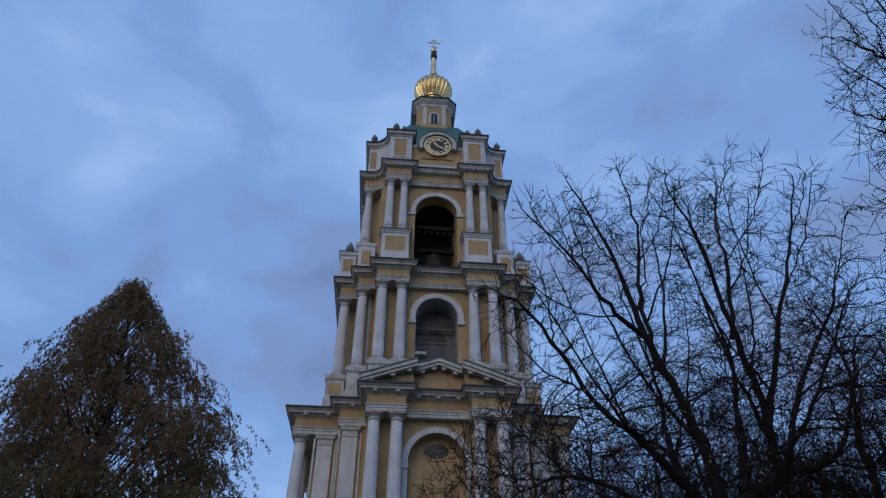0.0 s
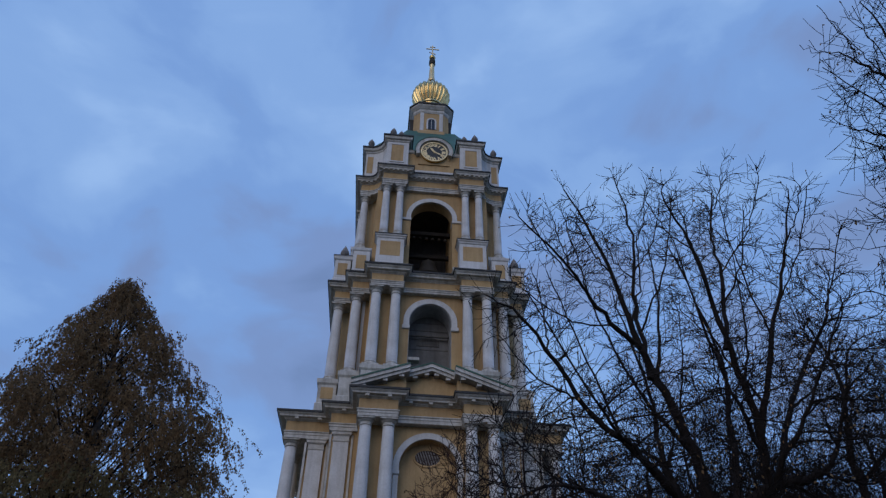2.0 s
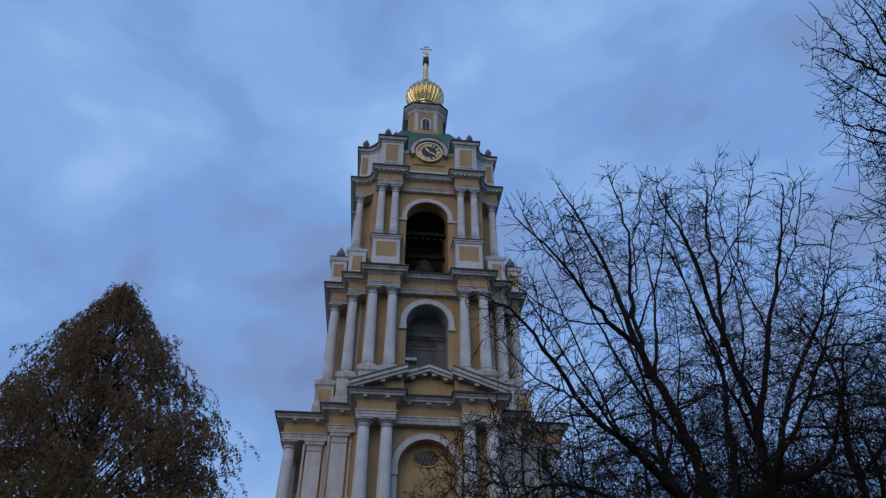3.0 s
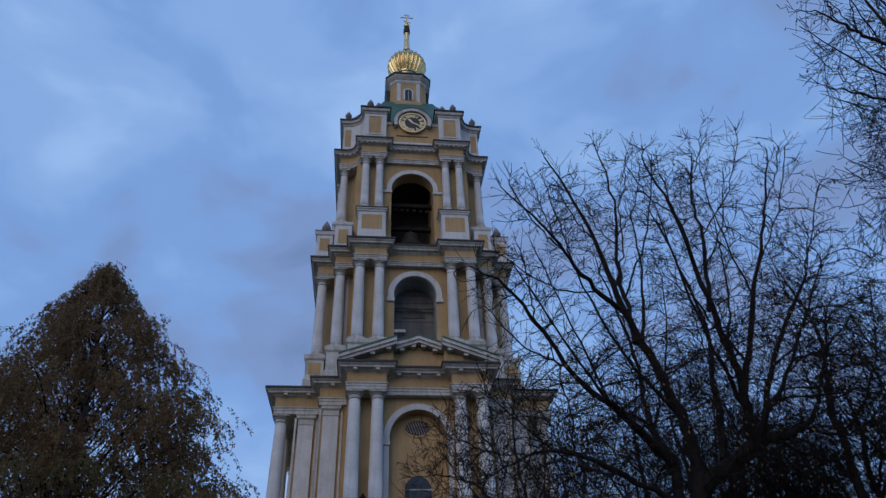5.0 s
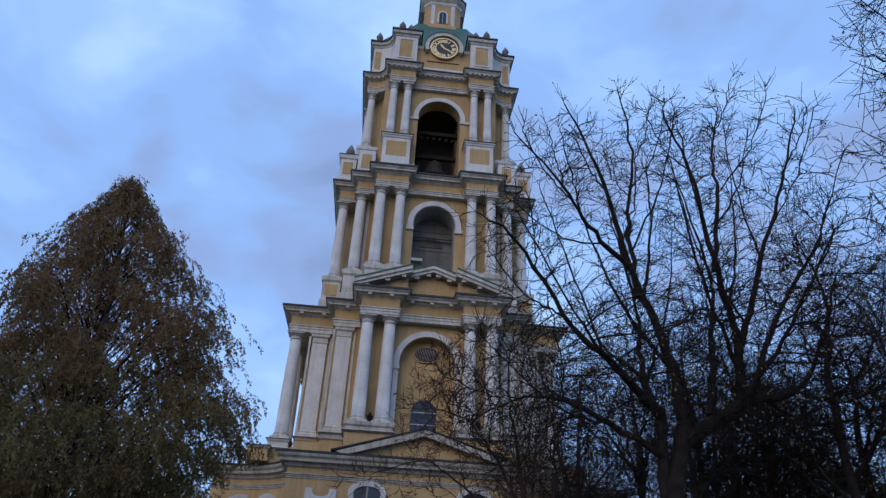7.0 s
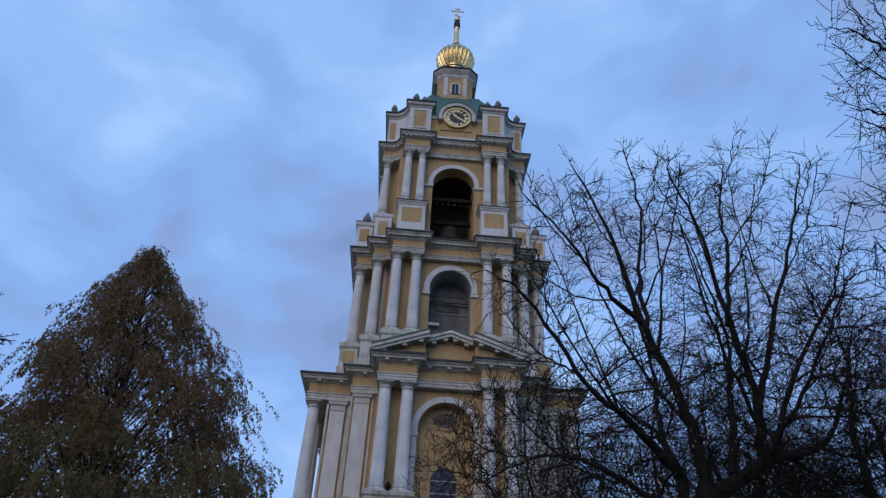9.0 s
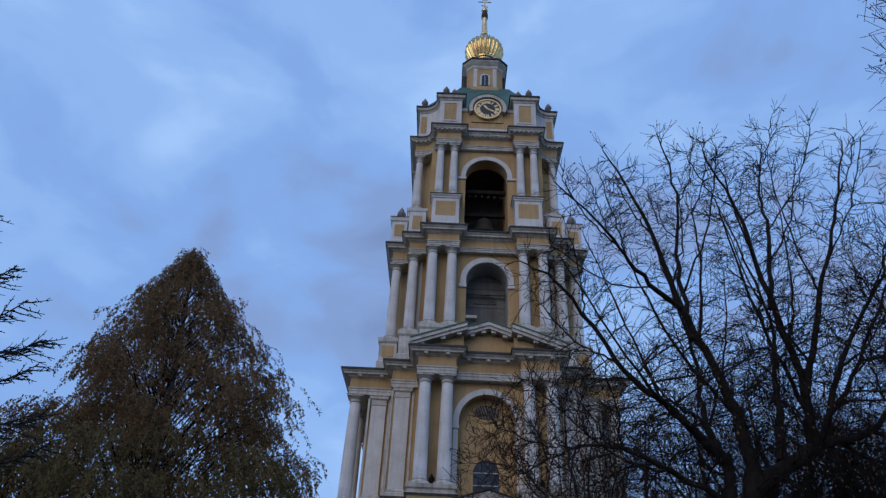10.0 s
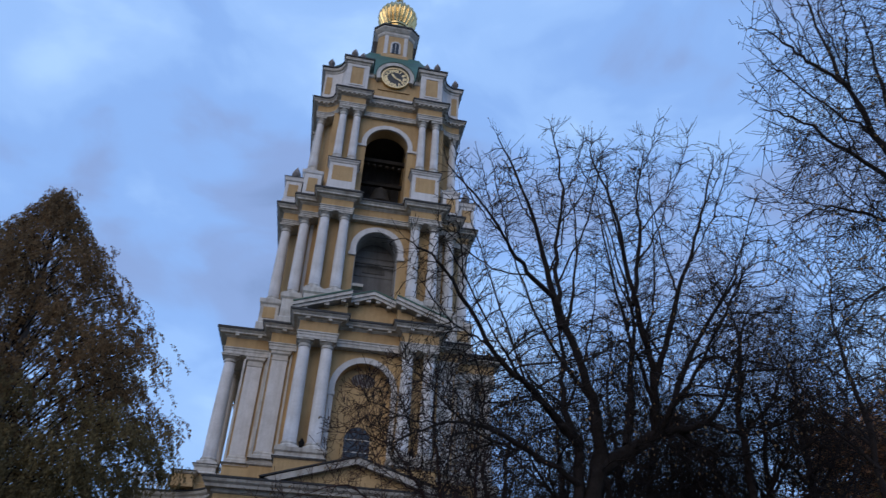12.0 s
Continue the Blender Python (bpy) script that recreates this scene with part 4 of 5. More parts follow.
# ---- trees ----
class Growth:
    """Collects tubes and leaves of one tree."""

    def __init__(self, seed):
        self.v, self.f, self.lv, self.lf, self.tips = [], [], [], [], []
        self.rng = random.Random(seed)

    def tube(self, pts, radii, sides):
        base, n = len(self.v), len(pts)
        for i, p in enumerate(pts):
            d = (pts[min(i + 1, n - 1)] - pts[max(i - 1, 0)]).normalized()
            a = d.cross(Vector((0.31, 0.87, 0.38))).normalized()
            b = d.cross(a)
            for k in range(sides):
                w = 2 * math.pi * k / sides
                self.v.append(tuple(p + (a * math.cos(w) + b * math.sin(w)) * radii[i]))
        for i in range(n - 1):
            for k in range(sides):
                j = (k + 1) % sides
                self.f.append((base + i * sides + k, base + i * sides + j, base + (i + 1) * sides + j, base + (i + 1) * sides + k))

    def leaf(self, p, d, s):
        r = self.rng
        side = d.cross(Vector((r.uniform(-1, 1), r.uniform(-1, 1), r.uniform(-1, 1)))).normalized() * s * 0.29
        b = len(self.lv)
        self.lv += [tuple(p), tuple(p + d * s * 0.5 + side), tuple(p + d * s), tuple(p + d * s * 0.5 - side)]
        self.lf.append((b, b + 1, b + 2, b + 3))

    def grow(self, start, way, length, r0, level, up=0.25, wild=0.3, steps=5):
        """One branch from start along way, bending as it goes; returns its points."""
        r, pts, d = self.rng, [start], way.normalized()
        for i in range(steps):
            d = (d + Vector((r.gauss(0, wild), r.gauss(0, wild), r.gauss(0, wild) + up)) * (1.4 / steps)).normalized()
            pts.append(pts[-1] + d * (length / steps))
        radii = [max(r0 * (1 - 0.75 * i / steps), 0.0062) for i in range(steps + 1)]
        self.tube(pts, radii, 6 if r0 > 0.05 else 4 if r0 > 0.015 else 3)
        return pts, radii

    def sprout(self, pts, radii, level, rules, lo=0.15):
        """Side branches along a path, and theirs in turn: rules hold, per level, (per metre, length, spread, up)."""
        if level >= len(rules):
            self.tips.append((pts[-1], (pts[-1] - pts[-2]).normalized()))
            return
        per, size, spread, up = rules[level]
        r = self.rng
        total = sum((b - a).length for a, b in zip(pts, pts[1:]))
        count = max(int(total * per * r.uniform(0.8, 1.2)), 1)
        for _ in range(count):
            u = lo + (1 - lo) * r.random() ** 0.85
            k = min(int(u * (len(pts) - 1)), len(pts) - 2)
            q = u * (len(pts) - 1) - k
            p, d = pts[k].lerp(pts[k + 1], q), (pts[k + 1] - pts[k]).normalized()
            ax = d.cross(Vector((r.gauss(0, 1), r.gauss(0, 1), r.gauss(0, 1)))).normalized()
            way = (Matrix.Rotation(r.uniform(0.6, 1.2) * spread, 3, ax) @ d)
            ln = size * r.uniform(0.45, 1.25) * (1.15 - 0.55 * u)
            rad = max(min((radii[k] * 0.62), 0.012 * ln + 0.005), 0.007)
            a, b = self.grow(p, way, ln, rad, level, up, (0.13, 0.23, 0.29, 0.30)[min(level, 3)], (5, 4, 3, 2)[min(level, 3)])
            self.sprout(a, b, level + 1, rules, 0.2)

    def wood(self, name, mat, parent, label=""):
        me = bpy.data.meshes.new(name)
        me.from_pydata(self.v, [], self.f)
        me.materials.append(mat)
        me.polygons.foreach_set("use_smooth", [True] * len(me.polygons))
        ob = new(name, me)
        ob.parent = parent
        self.v, self.f = [], []
        return tagged(ob, label)

    def leaves(self, name, mat, parent, label=""):
        me = bpy.data.meshes.new(name)
        me.from_pydata(self.lv, [], self.lf)
        me.materials.append(mat)
        ob = new(name, me)
        ob.parent = parent
        self.lv, self.lf = [], []
        return tagged(ob, label)


def curve_through(ctrl, per=5):
    """A smooth path through a few places."""
    c = [Vector(p) for p in ctrl]
    c = [c[0] * 2 - c[1]] + c + [c[-1] * 2 - c[-2]]
    out = []
    for i in range(1, len(c) - 2):
        for k in range(per):
            t = k / per
            a, b, d, e = c[i - 1], c[i], c[i + 1], c[i + 2]
            out.append(0.5 * ((2 * b) + (d - a) * t + (2 * a - 5 * b + 4 * d - e) * t * t + (3 * b - a - 3 * d + e) * t ** 3))
    out.append(c[-2])
    return out


def tree_root(name, x, y, label, group=""):
    t = new(name)
    t.matrix_basis = at(x, y, -0.06)
    return tagged(t, label, "tree", group)


def colonise(nodes, parents, marks, step, reach, near, rounds, lift, onward):
    """Branches that grow towards the marks of light in a crown, each mark drawing its nearest node, until all are met."""
    pos, par = [np.array(p) for p in nodes], list(parents)
    marks = np.array(marks)
    best, who = np.full(len(marks), 1e9), np.zeros(len(marks), int)

    def look_at(first):
        fresh = np.array(pos[first:])
        for c in range(0, len(fresh), 400):
            d = np.linalg.norm(marks[:, None, :] - fresh[None, c:c + 400, :], axis=2)
            k = d.argmin(axis=1)
            m = d[np.arange(len(marks)), k]
            sel = m < best
            best[sel], who[sel] = m[sel], first + c + k[sel]

    look_at(0)
    full = {}
    for _ in range(rounds):
        act = (best < reach) & (best > near)
        if not act.any():
            break
        pull = {}
        for i in np.flatnonzero(act):
            v = marks[i] - pos[who[i]]
            pull[who[i]] = pull.get(who[i], 0) + v / max(np.linalg.norm(v), 1e-6)
        first = len(pos)
        for k in sorted(pull):
            v = pull[k]
            back = pos[k] - pos[par[k]] if par[k] >= 0 else np.array((0.0, 0.0, 1.0))
            v = v / max(np.linalg.norm(v), 1e-6) + onward * back / max(np.linalg.norm(back), 1e-6) + np.array((0, 0, lift))
            if full.get(k, 0) > 2:
                continue
            full[k] = full.get(k, 0) + 1
            pos.append(pos[k] + v / max(np.linalg.norm(v), 1e-6) * step)
            par.append(k)
        if len(pos) == first:
            break
        keep = best > near
        marks, best, who = marks[keep], best[keep], who[keep]
        if not len(marks):
            break
        look_at(first)
    return pos, par


def crown_tree(name, base, trunk, limbs, clouds, seed, label, step=0.2, marks=5200, fine=0.0055, spurs=1.5, lift=0.15, few_leaves=0, bark=None, spur=0.3, droop=0.0, wide=1.0, onward=0.55, pipe=1.95, near=0.3, bend=0.14, forks=0, rise=0.5):
    """A leafless tree whose boughs fill the space round its main limbs.
    trunk and limbs: (radius at start, radius at end, places); clouds: (middle, radii, share of the marks)."""
    bark = bark or BARK
    root = tree_root(name, *base, label)
    o = Vector((base[0], base[1], -0.06))
    g = Growth(seed)
    r = g.rng
    nodes, parents, thick, light = [], [], [], []
    boughs = []
    for r0, r1, ctrl in limbs:
        path = curve_through(ctrl, 8)
        total = sum((b - a).length for a, b in zip(path, path[1:]))
        for k in range(forks):
            u = 0.14 + 0.66 * (k + r.random()) / forks
            i = min(int(u * (len(path) - 1)), len(path) - 2)
            d = (path[i + 1] - path[i]).normalized()
            ax = d.cross(Vector((r.gauss(0, 1), r.gauss(0, 1), r.gauss(0, 1)))).normalized()
            way = (Matrix.Rotation(r.uniform(0.45, 0.95), 3, ax) @ d + Vector((0, 0, rise * 0.6))).normalized()
            ln = total * (1.0 - u) * r.uniform(0.55, 0.85) + 0.7
            mid = path[i] + way * ln * 0.45
            tip = mid + (way + d * 0.35 + Vector((0, 0, rise))).normalized() * ln * 0.55
            thin = (r0 + (r1 - r0) * u ** 0.75) * r.uniform(0.42, 0.62)
            boughs.append((max(thin, r1 * 1.2), r1 * 0.85, [path[i], mid, tip]))
    for kind, group in (("trunk", trunk), ("limb", list(limbs) + boughs)):
        for r0, r1, ctrl in group:
            pts = curve_through([Vector(p) - o for p in ctrl], 6)
            pts = [pts[0]] + [p + Vector((r.gauss(0, 0.025), r.gauss(0, 0.025), r.gauss(0, 0.025))) for p in pts[1:]]
            n = len(pts) - 1
            rad = [(r0 + (r1 - r0) * (i / n) ** 0.75) * (1 + 0.08 * r.uniform(-1, 1)) for i in range(n + 1)]
            g.tube(pts, rad, 12 if kind == "trunk" else 8)
            g.wood(kind, bark, root)
            first = len(nodes)
            for i, (p, q) in enumerate(zip(pts, rad)):
                nodes.append(tuple(p))
                parents.append(first + i - 1 if i else -1)
                thick.append(q)
            if kind == "limb":
                light += [(p, i / n) for i, p in enumerate(pts) if i > n * 0.3]
    aims = []
    share = sum(c[2] for c in clouds)
    for _ in range(int(marks * (1 - share))):
        p, u = r.choice(light)
        v = Vector((r.gauss(0, 1), r.gauss(0, 1), r.gauss(0, 1))).normalized() * r.random() ** 0.5
        aims.append(tuple(p + v * wide * (1.9 - 1.1 * u)))
    for mid, size, part_of in clouds:
        for _ in range(int(marks * part_of)):
            v = Vector((r.gauss(0, 1), r.gauss(0, 1), r.gauss(0, 1))).normalized() * r.random() ** 0.4
            aims.append(tuple(Vector((v.x * size[0], v.y * size[1], v.z * size[2])) + Vector(mid) - o))
    start = len(nodes)
    pos, par = colonise(nodes, parents, aims, step, 3.2, near, 80, lift, onward)
    kids = [[] for _ in pos]
    for i in range(start, len(pos)):
        kids[par[i]].append(i)
    area = [0.0] * len(pos)
    for i in range(len(pos) - 1, start - 1, -1):
        area[i] = max(area[i], fine ** pipe)
        if par[i] >= start:
            area[par[i]] += area[i]
    width = [a ** (1 / pipe) for a in area]
    pos = [Vector(p) for p in pos]
    soft = list(pos)
    for _ in range(3):
        last = list(soft)
        for i in range(start, len(pos)):
            if kids[i]:
                ahead = max(kids[i], key=lambda k: width[k])
                soft[i] = (last[par[i]] + last[i] * 2 + last[ahead]) / 4
    heads = [(par[i], i) for k in range(start) for i in kids[k]]
    limit = lambda k: thick[k] * 0.75
    while heads:
        up, i = heads.pop()
        chain, cap = [up, i], (limit(up) if up < start else 1.0)
        while kids[chain[-1]]:
            ks = sorted(kids[chain[-1]], key=lambda k: -width[k])
            heads += [(chain[-1], k) for k in ks[1:]]
            chain.append(ks[0])
        rad = [min(width[k] if k >= start else width[i], cap, 0.075) for k in chain]
        g.tube([soft[k] for k in chain], rad, 6 if rad[0] > 0.03 else 4 if rad[0] > 0.012 else 3)
        end = (soft[chain[-1]] - soft[chain[-2]]).normalized()
        g.tips.append((soft[chain[-1]], end))
        # short spurs along the thin wood
        for a, b in zip(chain, chain[1:]):
            for _ in range(0 if width[b] > 0.03 else int(spurs * 0.6 + r.random())):
                d = (soft[b] - soft[a]).normalized()
                ax = d.cross(Vector((r.gauss(0, 1), r.gauss(0, 1), r.gauss(0, 1)))).normalized()
                way = Matrix.Rotation(r.uniform(0.5, 1.0), 3, ax) @ d
                p = soft[a].lerp(soft[b], r.random())
                tw, tr = g.grow(p, way, spur * r.uniform(0.5, 1.5), fine * 0.95, 2, 0.20 - droop, bend, 3)
                g.tips.append((tw[-1], (tw[-1] - tw[-2]).normalized()))
                if r.random() < 0.6:
                    ax = way.cross(Vector((r.gauss(0, 1), r.gauss(0, 1), r.gauss(0, 1)))).normalized()
                    g.grow(tw[1], Matrix.Rotation(0.7, 3, ax) @ way, spur * r.uniform(0.3, 0.8), fine * 0.85, 3, 0.14 - droop, bend, 2)
    g.wood("crown", bark, root, "dense leafless twigs")
    if few_leaves:
        for p, d in r.sample(g.tips, min(few_leaves, len(g.tips))):
            g.leaf(p, (Vector((0, 0, -1)) + d * 0.4).normalized(), r.uniform(0.06, 0.11))
        g.leaves("leaves", LEAF_RUST, root, "a few last brown leaves")
    return root


# the big bare linden in front of the tower: two stems, steep limbs, one long level limb
LINDEN_LEFT = [
    (0.182, 0.0189, [(7.0, -38.0, 6.5), (6.7, -38.2, 8.2), (5.7, -38.8, 10.5), (5.0, -39.4, 12.7), (3.9, -40.0, 14.9)]),
    (0.091, 0.0162, [(5.9, -38.6, 9.6), (6.0, -38.3, 12.0), (6.3, -38.3, 14.6), (6.0, -38.6, 16.8)]),
    (0.13, 0.0149, [(6.4, -38.0, 6.6), (5.1, -38.8, 7.6), (3.9, -39.5, 8.3), (2.4, -40.8, 9.8), (1.4, -41.2, 10.3)]),
    (0.078, 0.0149, [(5.7, -38.8, 10.4), (4.4, -39.8, 11.0), (3.5, -40.6, 11.8), (2.3, -41.2, 12.7)]),
    (0.13, 0.0162, [(6.4, -38.0, 6.4), (6.2, -37.5, 8.0), (6.4, -37.0, 10.0), (6.0, -36.4, 13.8)]),
    (0.091, 0.0135, [(6.4, -38.0, 5.6), (4.2, -39.0, 6.4), (2.9, -39.8, 6.4), (1.4, -40.5, 5.6)]),
]
LINDEN_RIGHT = [
    (0.221, 0.0216, [(6.9, -38.0, 6.0), (8.6, -38.0, 7.1), (9.7, -37.9, 7.4), (10.7, -37.8, 8.2), (11.6, -38.4, 10.8)]),
    (0.143, 0.0175, [(8.5, -38.0, 7.0), (8.4, -38.6, 8.7), (7.6, -39.6, 10.4), (7.0, -40.4, 12.4), (6.2, -41.0, 14.0)]),
    (0.104, 0.0162, [(8.45, -38.4, 8.2), (9.1, -39.0, 10.4), (9.9, -39.6, 12.8), (10.6, -40.0, 15.2)]),
    (0.078, 0.0162, [(7.7, -39.4, 10.1), (8.3, -39.0, 12.5), (8.6, -38.7, 14.6), (9.1, -38.6, 16.4)]),
    (0.104, 0.0162, [(8.7, -38.0, 7.2), (10.3, -37.6, 10.0), (12.1, -37.2, 12.4), (13.0, -37.0, 14.2)]),
    (0.13, 0.0162, [(7.7, -38.0, 6.7), (8.3, -37.3, 8.9), (8.8, -36.8, 11.2), (8.2, -36.6, 15.6)]),
]
crown_tree("linden_tree", (6.6, -37.8),
           [(0.27, 0.20, [(6.6, -37.8, -0.3), (6.5, -37.9, 2.5), (6.5, -38.0, 4.6), (7.0, -38.0, 6.5)]),
            (0.17, 0.13, [(6.6, -37.8, 2.5), (6.35, -37.9, 4.4), (6.4, -38.0, 6.8)])],
           LINDEN_LEFT + LINDEN_RIGHT,
           [((7.4, -38.8, 8.0), (5.0, 3.0, 2.2), 0.25), ((3.1, -39.4, 6.8), (2.5, 2.0, 2.0), 0.15), ((9.4, -38.6, 10.8), (3.8, 2.6, 3.4), 0.07)],
           11, "large leafless linden with dense dark twigs", few_leaves=1700, marks=11500, fine=0.0088, spurs=2.7, spur=0.44, onward=0.7, wide=0.72, pipe=1.9, near=0.34, forks=4, rise=0.55)

# the bare lime tree beside the path, its stem leaning over
lime = crown_tree("lime_tree", (10.1, -45.0),
           [(0.32, 0.25, [(10.1, -45.0, -0.3), (10.3, -45.0, 4.0), (10.8, -45.0, 7.8), (11.1, -45.0, 9.8)])],
           [(0.13, 0.012, [(11.1, -45.0, 9.6), (11.0, -45.0, 11.2), (10.2, -45.3, 13.2), (9.7, -45.6, 16.0)]),
            (0.12, 0.012, [(11.1, -45.0, 9.8), (11.3, -44.9, 11.6), (12.0, -44.6, 14.2), (12.7, -44.2, 17.0)]),
            (0.12, 0.012, [(11.1, -45.0, 9.7), (11.3, -45.1, 11.0), (11.8, -45.5, 13.1), (12.5, -46.0, 16.0)]),
            (0.06, 0.008, [(11.05, -45.0, 10.4), (9.8, -45.0, 11.4), (8.9, -45.1, 11.9), (8.1, -45.2, 11.9)]),
            (0.05, 0.008, [(10.3, -45.3, 12.9), (9.4, -45.3, 13.6), (8.9, -45.3, 14.2), (8.3, -45.3, 14.4)]),
            (0.05, 0.008, [(11.0, -45.0, 9.0), (9.8, -45.2, 9.4), (8.8, -45.3, 9.4), (8.0, -45.3, 8.9)]),
            (0.05, 0.007, [(10.8, -45.0, 7.8), (9.9, -45.2, 7.9), (9.0, -45.2, 7.4), (8.2, -45.2, 6.5)]),
            (0.05, 0.007, [(10.7, -45.0, 7.4), (10.1, -45.2, 7.1), (9.5, -45.2, 6.2), (9.1, -45.2, 5.0)])],
           [((11.5, -45.0, 12.4), (2.8, 2.4, 4.4), 0.42), ((9.9, -45.0, 8.6), (1.9, 2.0, 2.4), 0.14)],
           23, "bare lime tree leaning over the path", step=0.2, marks=5600, fine=0.0036, spurs=3.0, lift=0.05, few_leaves=900, spur=0.6, droop=0.16, wide=0.5, onward=0.8, pipe=1.9, near=0.42, bend=0.09, forks=6, rise=0.2)
lime.matrix_basis = at(10.4, -45.0, -0.06)


def young_tree(x, y, h, r, seed, label):
    """A slender bare tree with steep limbs."""
    g = random.Random(seed)
    stem = [(x, y, -0.3), (x + g.uniform(-.2, .2), y, h * 0.3), (x + g.uniform(-.3, .3), y + g.uniform(-.3, .3), h * 0.6)]
    limbs = [(r * 0.6, 0.012, [stem[2], (x + g.uniform(-.4, .4), y + g.uniform(-.4, .4), h * 0.78), (x + g.uniform(-.6, .6), y + g.uniform(-.6, .6), h * 0.95)])]
    for i in range(6):
        a, z = i * 2.4 + g.uniform(-.4, .4), h * g.uniform(0.28, 0.56)
        w = h * g.uniform(0.13, 0.21)
        k = z / (h * 0.6)
        p = (x + (stem[2][0] - x) * k, y + (stem[2][1] - y) * k, z)
        limbs.append((r * 0.42, 0.010, [p, (x + w * 0.6 * math.cos(a), y + w * 0.6 * math.sin(a), z + h * 0.12), (x + w * math.cos(a), y + w * math.sin(a), z + h * 0.30)]))
    t = crown_tree("young_tree", (x, y), [(r, r * 0.6, stem)], limbs, [((x, y, h * 0.62), (h * 0.2, h * 0.2, h * 0.34), 0.3)], seed, label, step=0.22, marks=3600, fine=0.0068, spurs=2.2, lift=0.2, few_leaves=80, bark=GREYBARK, spur=0.4, wide=0.75, onward=0.8, forks=2)
    return tagged(t, group="young bare trees behind the linden")


thicket = []
thicket.append(young_tree(12.4, -36.0, 14.3, 0.17, 31, "slender bare tree behind the linden's long limb"))
thicket.append(young_tree(10.4, -30.5, 14.0, 0.17, 33, "tall slender bare tree in the thicket"))
young_tree(15.6, -34.0, 13.5, 0.16, 34, "slender bare tree at the shrubs' edge")
crown_tree("apple_tree", (3.2, -36.8),
           [(0.13, 0.09, [(3.2, -36.8, -0.3), (3.15, -36.8, 2.4), (3.25, -36.8, 4.4)]),
            (0.08, 0.06, [(3.2, -36.8, 0.6), (3.6, -36.7, 2.6), (3.9, -36.6, 4.8)])],
           [(0.07, 0.009, [(3.2, -36.8, 4.2), (2.9, -36.9, 6.2), (2.7, -37.0, 7.8), (2.9, -37.1, 9.2)]),
            (0.06, 0.009, [(3.2, -36.8, 4.0), (2.4, -36.9, 5.6), (1.4, -37.1, 6.6), (0.2, -37.3, 6.7)]),
            (0.05, 0.008, [(3.15, -36.8, 3.2), (1.8, -36.9, 4.7), (0.6, -37.0, 5.4), (-0.8, -37.2, 5.0)]),
            (0.06, 0.009, [(3.9, -36.6, 4.7), (4.0, -36.5, 6.4), (3.7, -36.4, 8.2)]),
            (0.05, 0.008, [(3.3, -36.8, 4.3), (3.6, -35.8, 6.0), (3.9, -35.2, 7.6)])],
           [((1.9, -37.0, 6.6), (2.3, 1.7, 1.9), 0.4)],
           36, "low bare apple tree with arching reddish twigs", step=0.2, marks=4600, fine=0.006, spurs=2.4, lift=0.1, few_leaves=300, bark=REDBARK, spur=0.36, wide=0.7, forks=3, rise=0.3)
young_tree(23.4, -28.0, 14.5, 0.18, 37, "tall slender bare tree behind green shrubs")
young_tree(8.6, -34.2, 11.5, 0.15, 38, "slender bare tree close behind the linden")
young_tree(14.2, -38.6, 13.2, 0.13, 39, "slender bare tree beside the street lamp")
young_tree(6.6, -27.5, 12.5, 0.16, 35, "slender bare tree near the tower's base")


for i, (x, y, k) in enumerate(((14.5, -27.5, 0.85), (12.6, -26.8, 0.85), (24.5, -33.0, 0.9), (17.6, -24.4, 0.85), (7.6, -24.5, 0.66), (9.0, -28.0, 0.72), (11.8, -33.2, 0.72), (13.2, -30.0, 0.8), (26.5, -37.5, 0.85), (7.5, -32.2, 0.84), (10.6, -32.8, 0.82), (13.9, -34.4, 0.86), (5.4, -31.6, 0.66), (4.6, -27.6, 0.6), (12.2, -30.6, 0.78))):
    copy_thing(thicket[i % 2], at(x, y, -0.06) @ Matrix.Rotation(i * 1.9, 4, "Z") @ Matrix.Diagonal((0.95, 0.95, k, 1)))


